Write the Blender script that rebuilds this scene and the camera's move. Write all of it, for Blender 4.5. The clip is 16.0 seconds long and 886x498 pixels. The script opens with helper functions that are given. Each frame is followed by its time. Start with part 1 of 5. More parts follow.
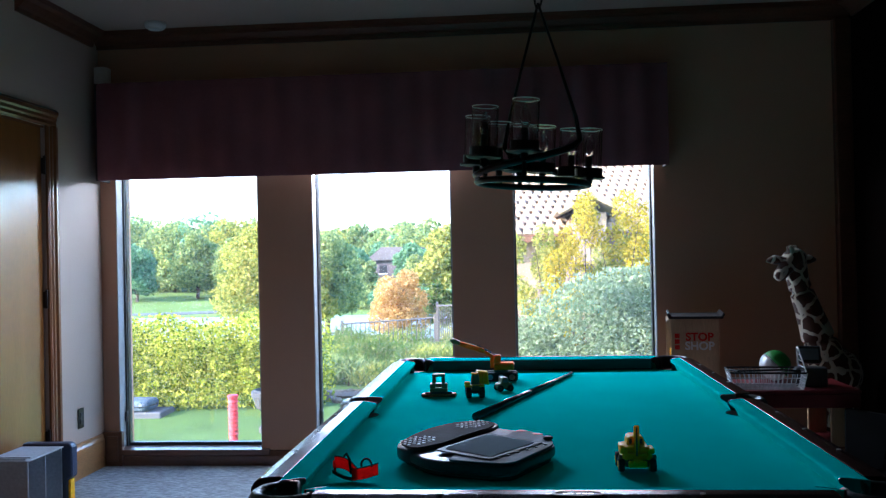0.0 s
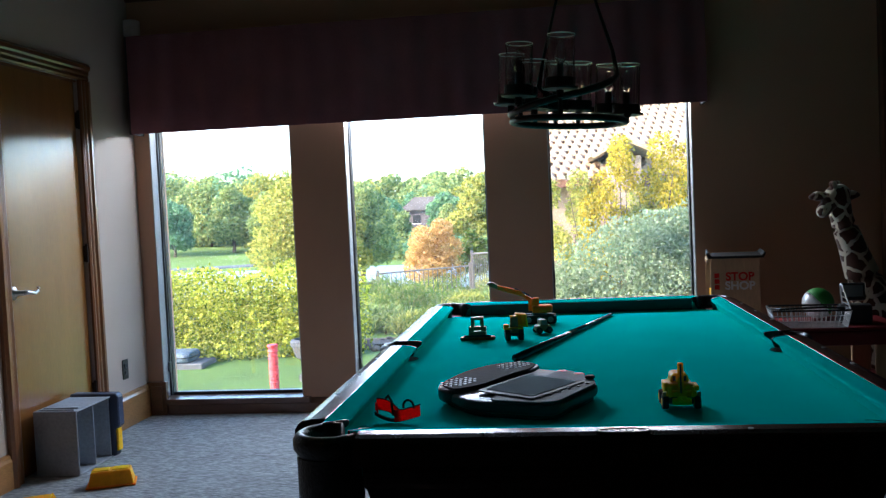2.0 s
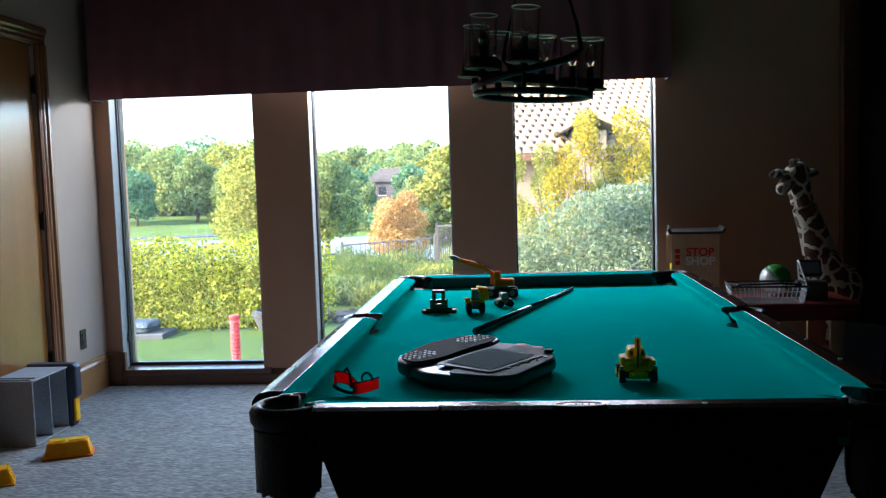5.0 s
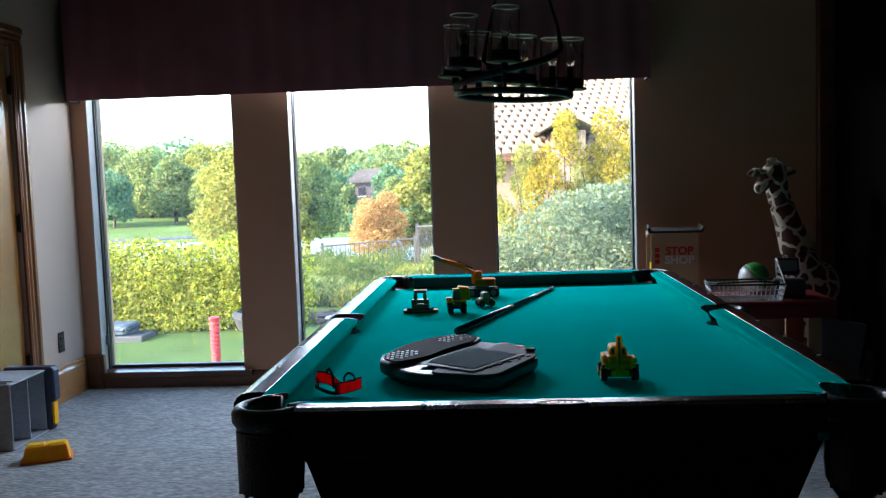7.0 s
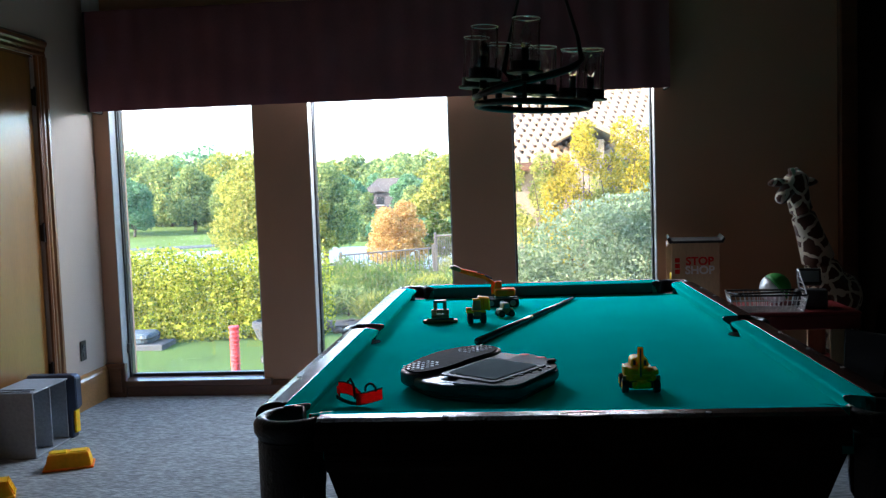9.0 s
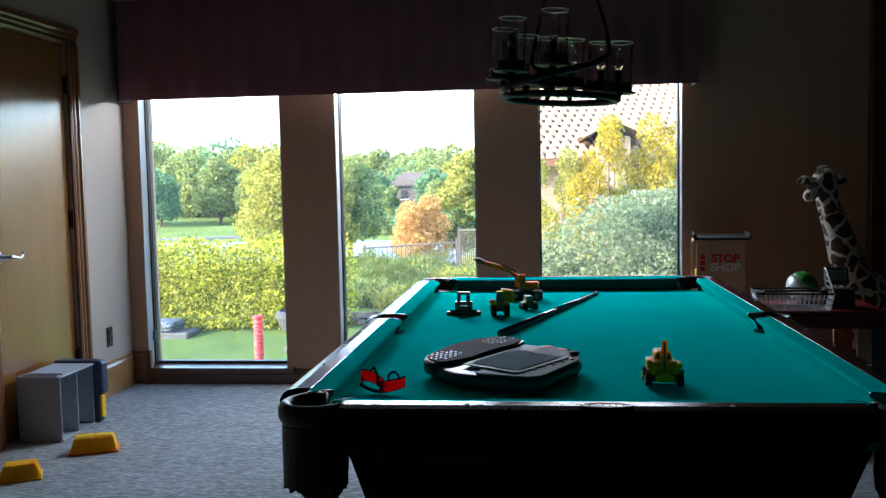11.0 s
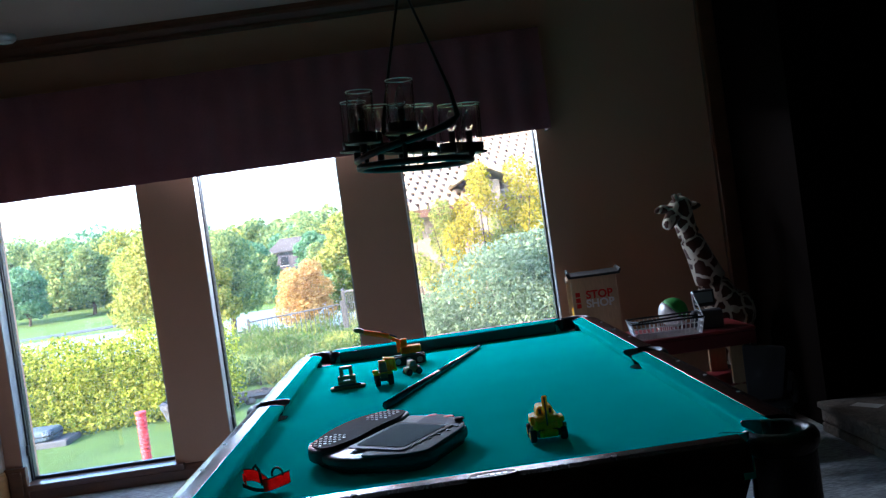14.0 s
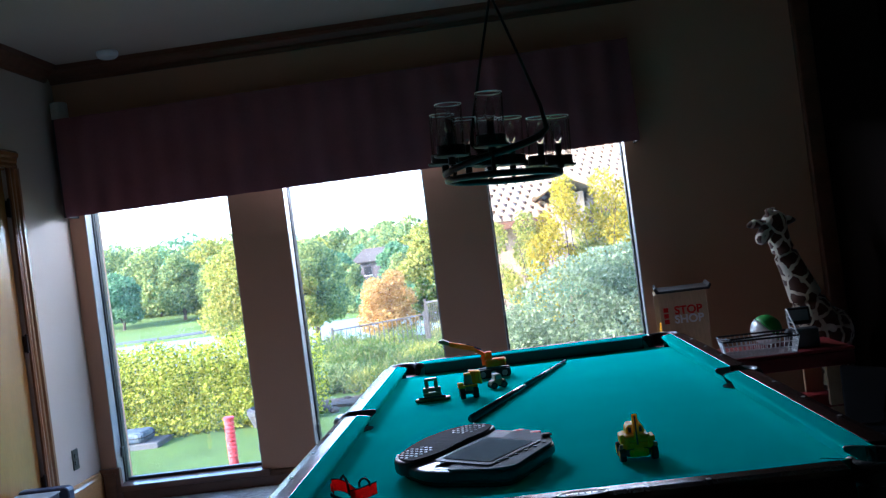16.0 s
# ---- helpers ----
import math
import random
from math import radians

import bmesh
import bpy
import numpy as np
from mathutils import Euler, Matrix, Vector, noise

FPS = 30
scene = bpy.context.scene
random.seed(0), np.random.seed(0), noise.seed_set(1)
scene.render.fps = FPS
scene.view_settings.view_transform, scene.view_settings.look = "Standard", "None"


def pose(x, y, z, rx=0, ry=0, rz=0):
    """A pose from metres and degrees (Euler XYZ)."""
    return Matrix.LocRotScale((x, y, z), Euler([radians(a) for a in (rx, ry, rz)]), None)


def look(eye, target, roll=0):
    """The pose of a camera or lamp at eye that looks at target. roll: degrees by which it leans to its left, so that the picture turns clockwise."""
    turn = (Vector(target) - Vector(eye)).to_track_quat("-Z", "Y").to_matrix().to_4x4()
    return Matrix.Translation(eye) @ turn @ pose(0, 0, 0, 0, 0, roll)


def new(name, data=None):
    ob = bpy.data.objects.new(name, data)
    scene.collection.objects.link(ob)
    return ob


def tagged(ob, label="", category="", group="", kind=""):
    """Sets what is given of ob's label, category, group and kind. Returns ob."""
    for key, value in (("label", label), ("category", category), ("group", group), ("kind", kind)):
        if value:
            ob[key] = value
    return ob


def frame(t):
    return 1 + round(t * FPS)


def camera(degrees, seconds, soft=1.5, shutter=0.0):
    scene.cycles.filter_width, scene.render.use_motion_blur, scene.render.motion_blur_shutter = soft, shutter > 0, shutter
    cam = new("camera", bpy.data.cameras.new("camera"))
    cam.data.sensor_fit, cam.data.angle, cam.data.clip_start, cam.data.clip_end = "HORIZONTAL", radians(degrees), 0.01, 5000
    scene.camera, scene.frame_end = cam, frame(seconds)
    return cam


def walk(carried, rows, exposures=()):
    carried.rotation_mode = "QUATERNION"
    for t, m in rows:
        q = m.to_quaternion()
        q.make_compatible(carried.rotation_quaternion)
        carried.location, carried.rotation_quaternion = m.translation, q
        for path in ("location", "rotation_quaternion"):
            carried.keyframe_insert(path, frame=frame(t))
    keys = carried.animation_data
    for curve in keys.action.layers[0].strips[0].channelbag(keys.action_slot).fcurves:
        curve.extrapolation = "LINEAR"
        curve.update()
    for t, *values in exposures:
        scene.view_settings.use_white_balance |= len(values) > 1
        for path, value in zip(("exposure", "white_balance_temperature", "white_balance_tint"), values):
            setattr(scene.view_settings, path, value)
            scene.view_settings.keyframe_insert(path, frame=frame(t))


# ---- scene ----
cam = camera(52.1, 16.0, 1.3)
PATH = [
    (0, (0.235, -0.336, 1.299), (0.068, 1.657, 1.314), -1.2),
    (0.5, (0.216, -0.333, 1.299), (0.037, 1.659, 1.303), -1.1),
    (1, (0.214, -0.309, 1.274), (0.012, 1.68, 1.224), -1.1),
    (1.5, (0.214, -0.313, 1.278), (-0.006, 1.673, 1.201), -1.5),
    (2, (0.222, -0.309, 1.278), (-0.022, 1.674, 1.183), -2.6),
    (2.5, (0.212, -0.308, 1.267), (-0.106, 1.664, 1.158), -1.7),
    (3, (0.215, -0.3, 1.262), (-0.09, 1.672, 1.134), -0.7),
    (3.5, (0.216, -0.301, 1.27), (-0.06, 1.673, 1.109), -0.7),
    (4, (0.219, -0.306, 1.272), (-0.029, 1.672, 1.106), -1.0),
    (4.5, (0.232, -0.305, 1.282), (0.019, 1.677, 1.12), -1.5),
    (5, (0.233, -0.298, 1.279), (0.063, 1.688, 1.12), -1.8),
    (5.2, (0.234, -0.293, 1.274), (0.078, 1.694, 1.115), -1.8),
    (7.5, (0.226, -0.306, 1.278), (0.1, 1.684, 1.119), -2.0),
    (8, (0.223, -0.311, 1.28), (0.083, 1.678, 1.134), -1.9),
    (8.5, (0.222, -0.31, 1.283), (0.069, 1.679, 1.139), -1.9),
    (9, (0.222, -0.305, 1.282), (0.057, 1.683, 1.144), -2.0),
    (9.5, (0.219, -0.305, 1.277), (0.013, 1.679, 1.134), -2.0),
    (9.7, (0.216, -0.314, 1.276), (0.002, 1.669, 1.133), -1.9),
    (11.8, (0.226, -0.305, 1.269), (0.014, 1.677, 1.11), -1.0),
    (12, (0.248, -0.299, 1.291), (0.06, 1.685, 1.129), -2.8),
    (12.5, (0.262, -0.287, 1.297), (0.185, 1.705, 1.135), -3.6),
    (13, (0.282, -0.281, 1.315), (0.303, 1.713, 1.16), -5.4),
    (13.5, (0.286, -0.288, 1.32), (0.35, 1.706, 1.175), -6.4),
    (14, (0.266, -0.293, 1.319), (0.312, 1.706, 1.269), -8.0),
    (14.5, (0.257, -0.266, 1.321), (0.216, 1.734, 1.318), -8.3),
    (15, (0.254, -0.283, 1.32), (0.178, 1.716, 1.334), -8.4),
    (15.5, (0.247, -0.279, 1.311), (0.144, 1.719, 1.313), -7.9),
    (16, (0.25, -0.285, 1.326), (0.12, 1.711, 1.325), -7.4),
]
walk(cam, [(t, look(eye, target, roll)) for t, eye, target, roll in PATH], [(0.0, 3.24, 5050, 14), (1.0, 3.16, 5200, 13), (2.0, 3.12, 5550, 11), (13.0, 3.18, 5600, 10), (14.0, 3.34, 5200, 14), (14.5, 3.34, 5000, 16), (16.0, 3.27, 5000, 14)])

# ---- world, sun, exposure ----
world = bpy.data.worlds.new("sky")
scene.world = world
world.use_nodes = True
wt = world.node_tree
sky = wt.nodes.new("ShaderNodeTexSky")
sky.sky_type, sky.sun_disc = "NISHITA", False
sky.sun_elevation, sky.sun_rotation = radians(24), radians(-118)
sky.dust_density = 1.2
wt.links.new(sky.outputs[0], wt.nodes["Background"].inputs[0])
wt.nodes["Background"].inputs[1].default_value = 0.15
sun = new("sun", bpy.data.lights.new("sun", "SUN"))
sun.data.energy, sun.data.angle, sun.data.color = 1.5, radians(0.6), (1.0, 0.84, 0.6)
sun.matrix_world = look((-8.8, -4.7, 4.5), (0, 0, 0))
# area lamps added in the three window heads, behind the valance, to strengthen daylight
for x, wide, power, tint in ((-1.80, 0.7, 0.9, (0.86, 0.94, 1.0)), (-0.607, 0.78, 5.3, (0.92, 0.96, 1.0)), (0.629, 0.78, 1.6, (1.0, 0.95, 0.88))):
    lamp = new("added_daylight", bpy.data.lights.new("added_daylight", "AREA"))
    lamp.data.shape, lamp.data.size, lamp.data.size_y, lamp.data.energy, lamp.data.color = "RECTANGLE", wide, 0.04, power, tint
    lamp.matrix_world = look((x, 5.315, 1.866), (x, 4.315, 1.5))


# ---- materials ----
def mat(name, color, rough=0.6, metal=0.0, vary=0.25, scale=8.0, fine=60.0, bump=0.15, spec=0.5, stretch=(1, 1, 1), per=0.0, coat=0.0, sheen=0.0, trans=0.0, glow=0.0):
    """A surface with colour variation at two scales, fine relief, and a shade of its own for each piece (per)."""
    m = bpy.data.materials.new(name)
    m.use_nodes = True
    nt = m.node_tree
    b = nt.nodes["Principled BSDF"]
    b.inputs["Roughness"].default_value, b.inputs["Metallic"].default_value = rough, metal
    b.inputs["Specular IOR Level"].default_value = spec
    b.inputs["Coat Weight"].default_value, b.inputs["Coat Roughness"].default_value = coat, 0.12
    b.inputs["Sheen Weight"].default_value = sheen
    b.inputs["Transmission Weight"].default_value = trans
    b.inputs["Subsurface Radius"].default_value = [max(0.02, c / max(color)) for c in color]
    b.inputs["Subsurface Weight"].default_value, b.inputs["Subsurface Scale"].default_value = glow, 0.02
    tc = nt.nodes.new("ShaderNodeTexCoord")
    mp = nt.nodes.new("ShaderNodeMapping")
    mp.inputs["Scale"].default_value = stretch
    nt.links.new(tc.outputs["Object"], mp.inputs[0])
    n1, n2 = nt.nodes.new("ShaderNodeTexNoise"), nt.nodes.new("ShaderNodeTexNoise")
    for n, s, d in ((n1, scale, 3), (n2, fine, 4)):
        n.inputs["Scale"].default_value, n.inputs["Detail"].default_value = s, d
        nt.links.new(mp.outputs[0], n.inputs["Vector"])
    add = nt.nodes.new("ShaderNodeMath")
    add.operation = "ADD"
    nt.links.new(n1.outputs[0], add.inputs[0])
    nt.links.new(n2.outputs[0], add.inputs[1])
    ramp = nt.nodes.new("ShaderNodeMapRange")
    ramp.inputs[1].default_value, ramp.inputs[2].default_value = 0.6, 1.4
    ramp.inputs[3].default_value, ramp.inputs[4].default_value = 1 - vary, 1 + vary
    nt.links.new(add.outputs[0], ramp.inputs[0])
    val = ramp.outputs[0]
    if per:
        oi = nt.nodes.new("ShaderNodeObjectInfo")
        r2 = nt.nodes.new("ShaderNodeMapRange")
        r2.inputs[3].default_value, r2.inputs[4].default_value = 1 - per, 1 + per
        nt.links.new(oi.outputs["Random"], r2.inputs[0])
        mu = nt.nodes.new("ShaderNodeMath")
        mu.operation = "MULTIPLY"
        nt.links.new(val, mu.inputs[0])
        nt.links.new(r2.outputs[0], mu.inputs[1])
        val = mu.outputs[0]
    hsv = nt.nodes.new("ShaderNodeHueSaturation")
    hsv.inputs["Color"].default_value = (*color, 1)
    nt.links.new(val, hsv.inputs["Value"])
    nt.links.new(hsv.outputs[0], b.inputs["Base Color"])
    if bump:
        bp = nt.nodes.new("ShaderNodeBump")
        bp.inputs["Strength"].default_value, bp.inputs["Distance"].default_value = bump, 0.01
        nt.links.new(n2.outputs[0], bp.inputs["Height"])
        nt.links.new(bp.outputs[0], b.inputs["Normal"])
    return m


def leaf_mat(name, c1, c2, c3, glow=0.35):
    """Leaves: a colour for each leaf between three, with light passing through."""
    m = bpy.data.materials.new(name)
    m.use_nodes = True
    nt = m.node_tree
    nt.nodes.remove(nt.nodes["Principled BSDF"])
    geo = nt.nodes.new("ShaderNodeNewGeometry")
    ramp = nt.nodes.new("ShaderNodeValToRGB")
    e = ramp.color_ramp.elements
    e[0].color, e[1].color = (*c1, 1), (*c3, 1)
    mid = e.new(0.5)
    mid.color = (*c2, 1)
    nt.links.new(geo.outputs["Random Per Island"], ramp.inputs[0])
    d, tr, mix = nt.nodes.new("ShaderNodeBsdfDiffuse"), nt.nodes.new("ShaderNodeBsdfTranslucent"), nt.nodes.new("ShaderNodeMixShader")
    mix.inputs[0].default_value = glow
    nt.links.new(ramp.outputs[0], d.inputs[0])
    nt.links.new(ramp.outputs[0], tr.inputs[0])
    nt.links.new(d.outputs[0], mix.inputs[1])
    nt.links.new(tr.outputs[0], mix.inputs[2])
    nt.links.new(mix.outputs[0], nt.nodes["Material Output"].inputs[0])
    return m


def carpet_mat():
    """Short loops in slanting rows, each with a shade of its own."""
    m = bpy.data.materials.new("grey_loop_carpet")
    m.use_nodes = True
    nt = m.node_tree
    b = nt.nodes["Principled BSDF"]
    b.inputs["Roughness"].default_value, b.inputs["Specular IOR Level"].default_value, b.inputs["Sheen Weight"].default_value = 0.95, 0.1, 0.25
    tc, mp = nt.nodes.new("ShaderNodeTexCoord"), nt.nodes.new("ShaderNodeMapping")
    mp.inputs["Rotation"].default_value, mp.inputs["Scale"].default_value = (0, 0, radians(28)), (1.0, 2.4, 1)
    nt.links.new(tc.outputs["Object"], mp.inputs[0])
    loops, tuft, worn = nt.nodes.new("ShaderNodeTexVoronoi"), nt.nodes.new("ShaderNodeTexNoise"), nt.nodes.new("ShaderNodeTexNoise")
    loops.inputs["Scale"].default_value = 34
    tuft.inputs["Scale"].default_value, tuft.inputs["Detail"].default_value = 22, 5
    worn.inputs["Scale"].default_value, worn.inputs["Detail"].default_value = 2.2, 3
    nt.links.new(mp.outputs[0], loops.inputs["Vector"])
    nt.links.new(mp.outputs[0], tuft.inputs["Vector"])
    nt.links.new(tc.outputs["Object"], worn.inputs["Vector"])

    def scaled(sock, lo, hi, a, c):
        r = nt.nodes.new("ShaderNodeMapRange")
        for k, v in zip((1, 2, 3, 4), (lo, hi, a, c)):
            r.inputs[k].default_value = v
        nt.links.new(sock, r.inputs[0])
        return r.outputs[0]

    def times(p, q):
        u = nt.nodes.new("ShaderNodeMath")
        u.operation = "MULTIPLY"
        nt.links.new(p, u.inputs[0])
        nt.links.new(q, u.inputs[1])
        return u.outputs[0]

    pile = scaled(loops.outputs["Distance"], 0.0, 0.8, 1.2, 0.62)
    shade = times(times(pile, scaled(tuft.outputs[0], 0.3, 0.7, 0.6, 1.4)), scaled(worn.outputs[0], 0.3, 0.7, 0.9, 1.1))
    hsv = nt.nodes.new("ShaderNodeHueSaturation")
    hsv.inputs["Color"].default_value = (0.30, 0.328, 0.342, 1)
    nt.links.new(shade, hsv.inputs["Value"])
    nt.links.new(hsv.outputs[0], b.inputs["Base Color"])
    bp = nt.nodes.new("ShaderNodeBump")
    bp.inputs["Strength"].default_value, bp.inputs["Distance"].default_value = 0.8, 0.006
    nt.links.new(pile, bp.inputs["Height"])
    nt.links.new(bp.outputs[0], b.inputs["Normal"])
    return m


def glass_mat(name, tint=(1, 1, 1), rough=0.0, ior=1.45, haze=0.0):
    m = bpy.data.materials.new(name)
    m.use_nodes = True
    b = m.node_tree.nodes["Principled BSDF"]
    b.inputs["Base Color"].default_value = (*tint, 1)
    b.inputs["Transmission Weight"].default_value, b.inputs["Roughness"].default_value, b.inputs["IOR"].default_value = 1.0, rough, ior
    if haze:
        # haze and glare over the view are put in as a faint translucent layer
        nt = m.node_tree
        tr, mix = nt.nodes.new("ShaderNodeBsdfTranslucent"), nt.nodes.new("ShaderNodeMixShader")
        tr.inputs[0].default_value = (0.86, 0.95, 1.0, 1)
        mix.inputs[0].default_value = haze
        nt.links.new(b.outputs[0], mix.inputs[1])
        nt.links.new(tr.outputs[0], mix.inputs[2])
        nt.links.new(mix.outputs[0], nt.nodes["Material Output"].inputs[0])
    return m


M = {
    # the beige paint, with the north wall's warm bounced light put into its colour
    "wall_bounce_tint": mat("beige_bounce_tinted", (0.54, 0.30, 0.185), 0.75, vary=0.05, scale=1.5, fine=120, bump=0.12),
    "wall": mat("beige_paint", (0.50, 0.385, 0.30), 0.75, vary=0.05, scale=1.5, fine=120, bump=0.12),
    "ceiling": mat("ceiling_paint", (0.42, 0.335, 0.265), 0.85, vary=0.05, scale=1.5, fine=90, bump=0.2),
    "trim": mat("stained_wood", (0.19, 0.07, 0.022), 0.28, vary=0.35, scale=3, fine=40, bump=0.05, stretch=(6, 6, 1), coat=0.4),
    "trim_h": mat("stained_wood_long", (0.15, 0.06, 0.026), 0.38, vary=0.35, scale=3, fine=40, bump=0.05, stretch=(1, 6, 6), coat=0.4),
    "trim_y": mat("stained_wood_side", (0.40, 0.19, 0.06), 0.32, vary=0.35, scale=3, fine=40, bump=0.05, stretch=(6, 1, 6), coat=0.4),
    "trim_head": mat("stained_wood_head", (0.17, 0.065, 0.022), 0.26, vary=0.35, scale=3, fine=40, bump=0.04, stretch=(6, 1, 6), coat=0.5),
    "crown": mat("dark_crown_wood", (0.13, 0.05, 0.025), 0.4, vary=0.4, scale=3, fine=40, bump=0.05, stretch=(1, 6, 6)),
    "door": mat("maple_door", (0.22, 0.088, 0.018), 0.24, vary=0.16, scale=2, fine=30, bump=0.008, stretch=(5, 5, 0.6), coat=0.6),
    "carpet": carpet_mat(),
    "drape": mat("plum_fabric", (0.22, 0.086, 0.098), 0.9, vary=0.25, scale=3, fine=200, bump=0.3, spec=0.15, sheen=0.15),
    # valance back and ends, made near black so no light bounces off them
    "lining": mat("bounce_cut_backing", (0.035, 0.028, 0.026), 0.9, vary=0.1, fine=200, bump=0.2, spec=0.1),
    "frame": mat("dark_window_frame", (0.03, 0.027, 0.027), 0.45, vary=0.2),
    "frame_white": mat("white_window_liner", (0.46, 0.44, 0.41), 0.5, vary=0.08),
    "black_wood": mat("mahogany_dark", (0.022, 0.010, 0.008), 0.25, vary=0.4, scale=3, fine=50, bump=0.06, spec=0.1, stretch=(5, 1, 5), coat=0.0),
    "cloth": mat("teal_cloth", (0.0, 0.65, 0.59), 0.95, vary=0.07, scale=4, fine=400, bump=0.2, spec=0.0),
    "leather": mat("black_leather", (0.012, 0.011, 0.011), 0.35, vary=0.3, scale=20, fine=150, bump=0.3),
    "nickel": mat("worn_nickel", (0.62, 0.58, 0.52), 0.3, 1.0, vary=0.15),
    "bronze": mat("dark_bronze", (0.035, 0.028, 0.025), 0.42, 0.7, vary=0.3, scale=20),
    "candle": mat("candle_sleeve", (0.03, 0.025, 0.022), 0.5),
    "glass": glass_mat("clear_glass"),
    # window glass with a veil of haze mixed into its shader
    "pane": glass_mat("hazed_window_glass", haze=0.013),
    "hearth": mat("rough_limestone", (0.20, 0.175, 0.15), 0.9, vary=0.45, scale=9, fine=60, bump=0.9, spec=0.2, per=0.2),
    "bulb": glass_mat("thin_bulb_glass", (0.96, 0.96, 0.96), 0.0, 1.45),
    # bright metal for the rings that add a glint to the cylinder tops
    "rim": mat("rim_glint_metal", (0.9, 0.9, 0.88), 0.28, 1.0, vary=0.05, bump=0.0),
    "white": mat("white_plastic", (0.75, 0.74, 0.70), 0.4, vary=0.05),
    "pearl": mat("pearl_inlay", (0.75, 0.73, 0.66), 0.3, vary=0.1),
    "grass": mat("lawn_ground", (0.095, 0.15, 0.04), 0.95, vary=0.35, scale=1.2, fine=30, bump=0.8, spec=0.1),
    "far_ground": mat("far_grass", (0.14, 0.20, 0.05), 0.95, vary=0.4, scale=0.15, fine=2, bump=0.2, spec=0.1),
    # the pale sky reflection on the lake is put into the base colour
    "water": mat("lake_water", (0.30, 0.36, 0.40), 0.35, vary=0.1, scale=0.3, fine=2, bump=1.0),
    "path": mat("pale_concrete", (0.10, 0.10, 0.105), 0.85, vary=0.15, scale=2, fine=30),
    "bark": mat("bark", (0.09, 0.06, 0.04), 0.9, vary=0.4, scale=6, fine=30, bump=0.6, stretch=(3, 3, 1)),
    "tile": mat("clay_tile", (0.42, 0.29, 0.18), 0.8, vary=0.25, scale=4, fine=40, per=0.25),
    "stucco": mat("stucco", (0.28, 0.20, 0.135), 0.9, vary=0.12, scale=3, fine=60, bump=0.4),
    "iron": mat("black_iron", (0.10, 0.085, 0.07), 0.6, 0.1, vary=0.2),
    "slate": mat("grey_shingle", (0.15, 0.125, 0.12), 0.85, vary=0.25, scale=2, fine=12),
}
L = {
    "oak": leaf_mat("oak_leaf", (0.15, 0.22, 0.095), (0.27, 0.34, 0.125), (0.52, 0.52, 0.17), 0.5),
    "oak_yellow": leaf_mat("sunny_leaf", (0.16, 0.20, 0.045), (0.36, 0.36, 0.08), (0.62, 0.52, 0.12), 0.45),
    "blue_green": leaf_mat("cool_leaf", (0.12, 0.22, 0.12), (0.20, 0.34, 0.17), (0.30, 0.43, 0.21), 0.5),
    "hedge": leaf_mat("hedge_leaf", (0.07, 0.12, 0.012), (0.40, 0.44, 0.035), (0.80, 0.72, 0.10), 0.4),
    "sage": leaf_mat("sage_leaf", (0.18, 0.24, 0.125), (0.28, 0.345, 0.19), (0.41, 0.45, 0.28), 0.42),
    "orange": leaf_mat("autumn_leaf", (0.38, 0.22, 0.07), (0.60, 0.37, 0.13), (0.72, 0.52, 0.22), 0.45),
    "gold": leaf_mat("gold_leaf", (0.19, 0.18, 0.02), (0.44, 0.34, 0.035), (0.66, 0.49, 0.05), 0.4),
    "grass": leaf_mat("grass_blade", (0.06, 0.11, 0.025), (0.13, 0.195, 0.045), (0.28, 0.26, 0.09)),
}


# ---- mesh helpers ----
def obj(name, bm, material, parent=None, smooth=False):
    me = bpy.data.meshes.new(name)
    bm.normal_update()
    if smooth:
        for f in bm.faces:
            f.smooth = True
    bm.to_mesh(me)
    bm.free()
    me.materials.append(material)
    ob = new(name, me)
    if parent:
        ob.parent = parent
    return ob


def part(name, bm, material, parent, label="", smooth=False):
    ob = obj(name, bm, material, parent, smooth)
    return tagged(ob, label) if label else ob


def thing(name, label, category, at=(0, 0, 0), turn=0, group="", kind=""):
    e = new(name)
    e.matrix_world = pose(*at, 0, 0, turn)
    return tagged(e, label, category, group, kind)


def box(x0, y0, z0, x1, y1, z1, bevel=0.0, bm=None, seg=1):
    bm = bm or bmesh.new()
    r = bmesh.ops.create_cube(bm, size=1.0)
    for v in r["verts"]:
        v.co = Vector(((x0 + x1) / 2 + v.co.x * (x1 - x0), (y0 + y1) / 2 + v.co.y * (y1 - y0), (z0 + z1) / 2 + v.co.z * (z1 - z0)))
    if bevel:
        es = list({e for v in r["verts"] for e in v.link_edges})
        bmesh.ops.bevel(bm, geom=es, offset=bevel, segments=seg, affect="EDGES", profile=0.5)
    return bm


def lathe(profile, seg=20, bm=None, at=(0, 0, 0), axis="z"):
    """A turned shape from (radius, height) pairs."""
    bm = bm or bmesh.new()
    rings = []
    for r, z in profile:
        ring = []
        for i in range(seg):
            a = 2 * math.pi * i / seg
            p = (r * math.cos(a), r * math.sin(a), z)
            p = p if axis == "z" else ((z, p[0], p[1]) if axis == "x" else (p[0], z, p[1]))
            ring.append(bm.verts.new((p[0] + at[0], p[1] + at[1], p[2] + at[2])))
        rings.append(ring)
    for a, b in zip(rings, rings[1:]):
        for i in range(seg):
            bm.faces.new((a[i], a[(i + 1) % seg], b[(i + 1) % seg], b[i]))
    for ring, flip in ((rings[0], True), (rings[-1], False)):
        bm.faces.new(ring[::-1] if flip else ring)
    bmesh.ops.recalc_face_normals(bm, faces=bm.faces)
    return bm


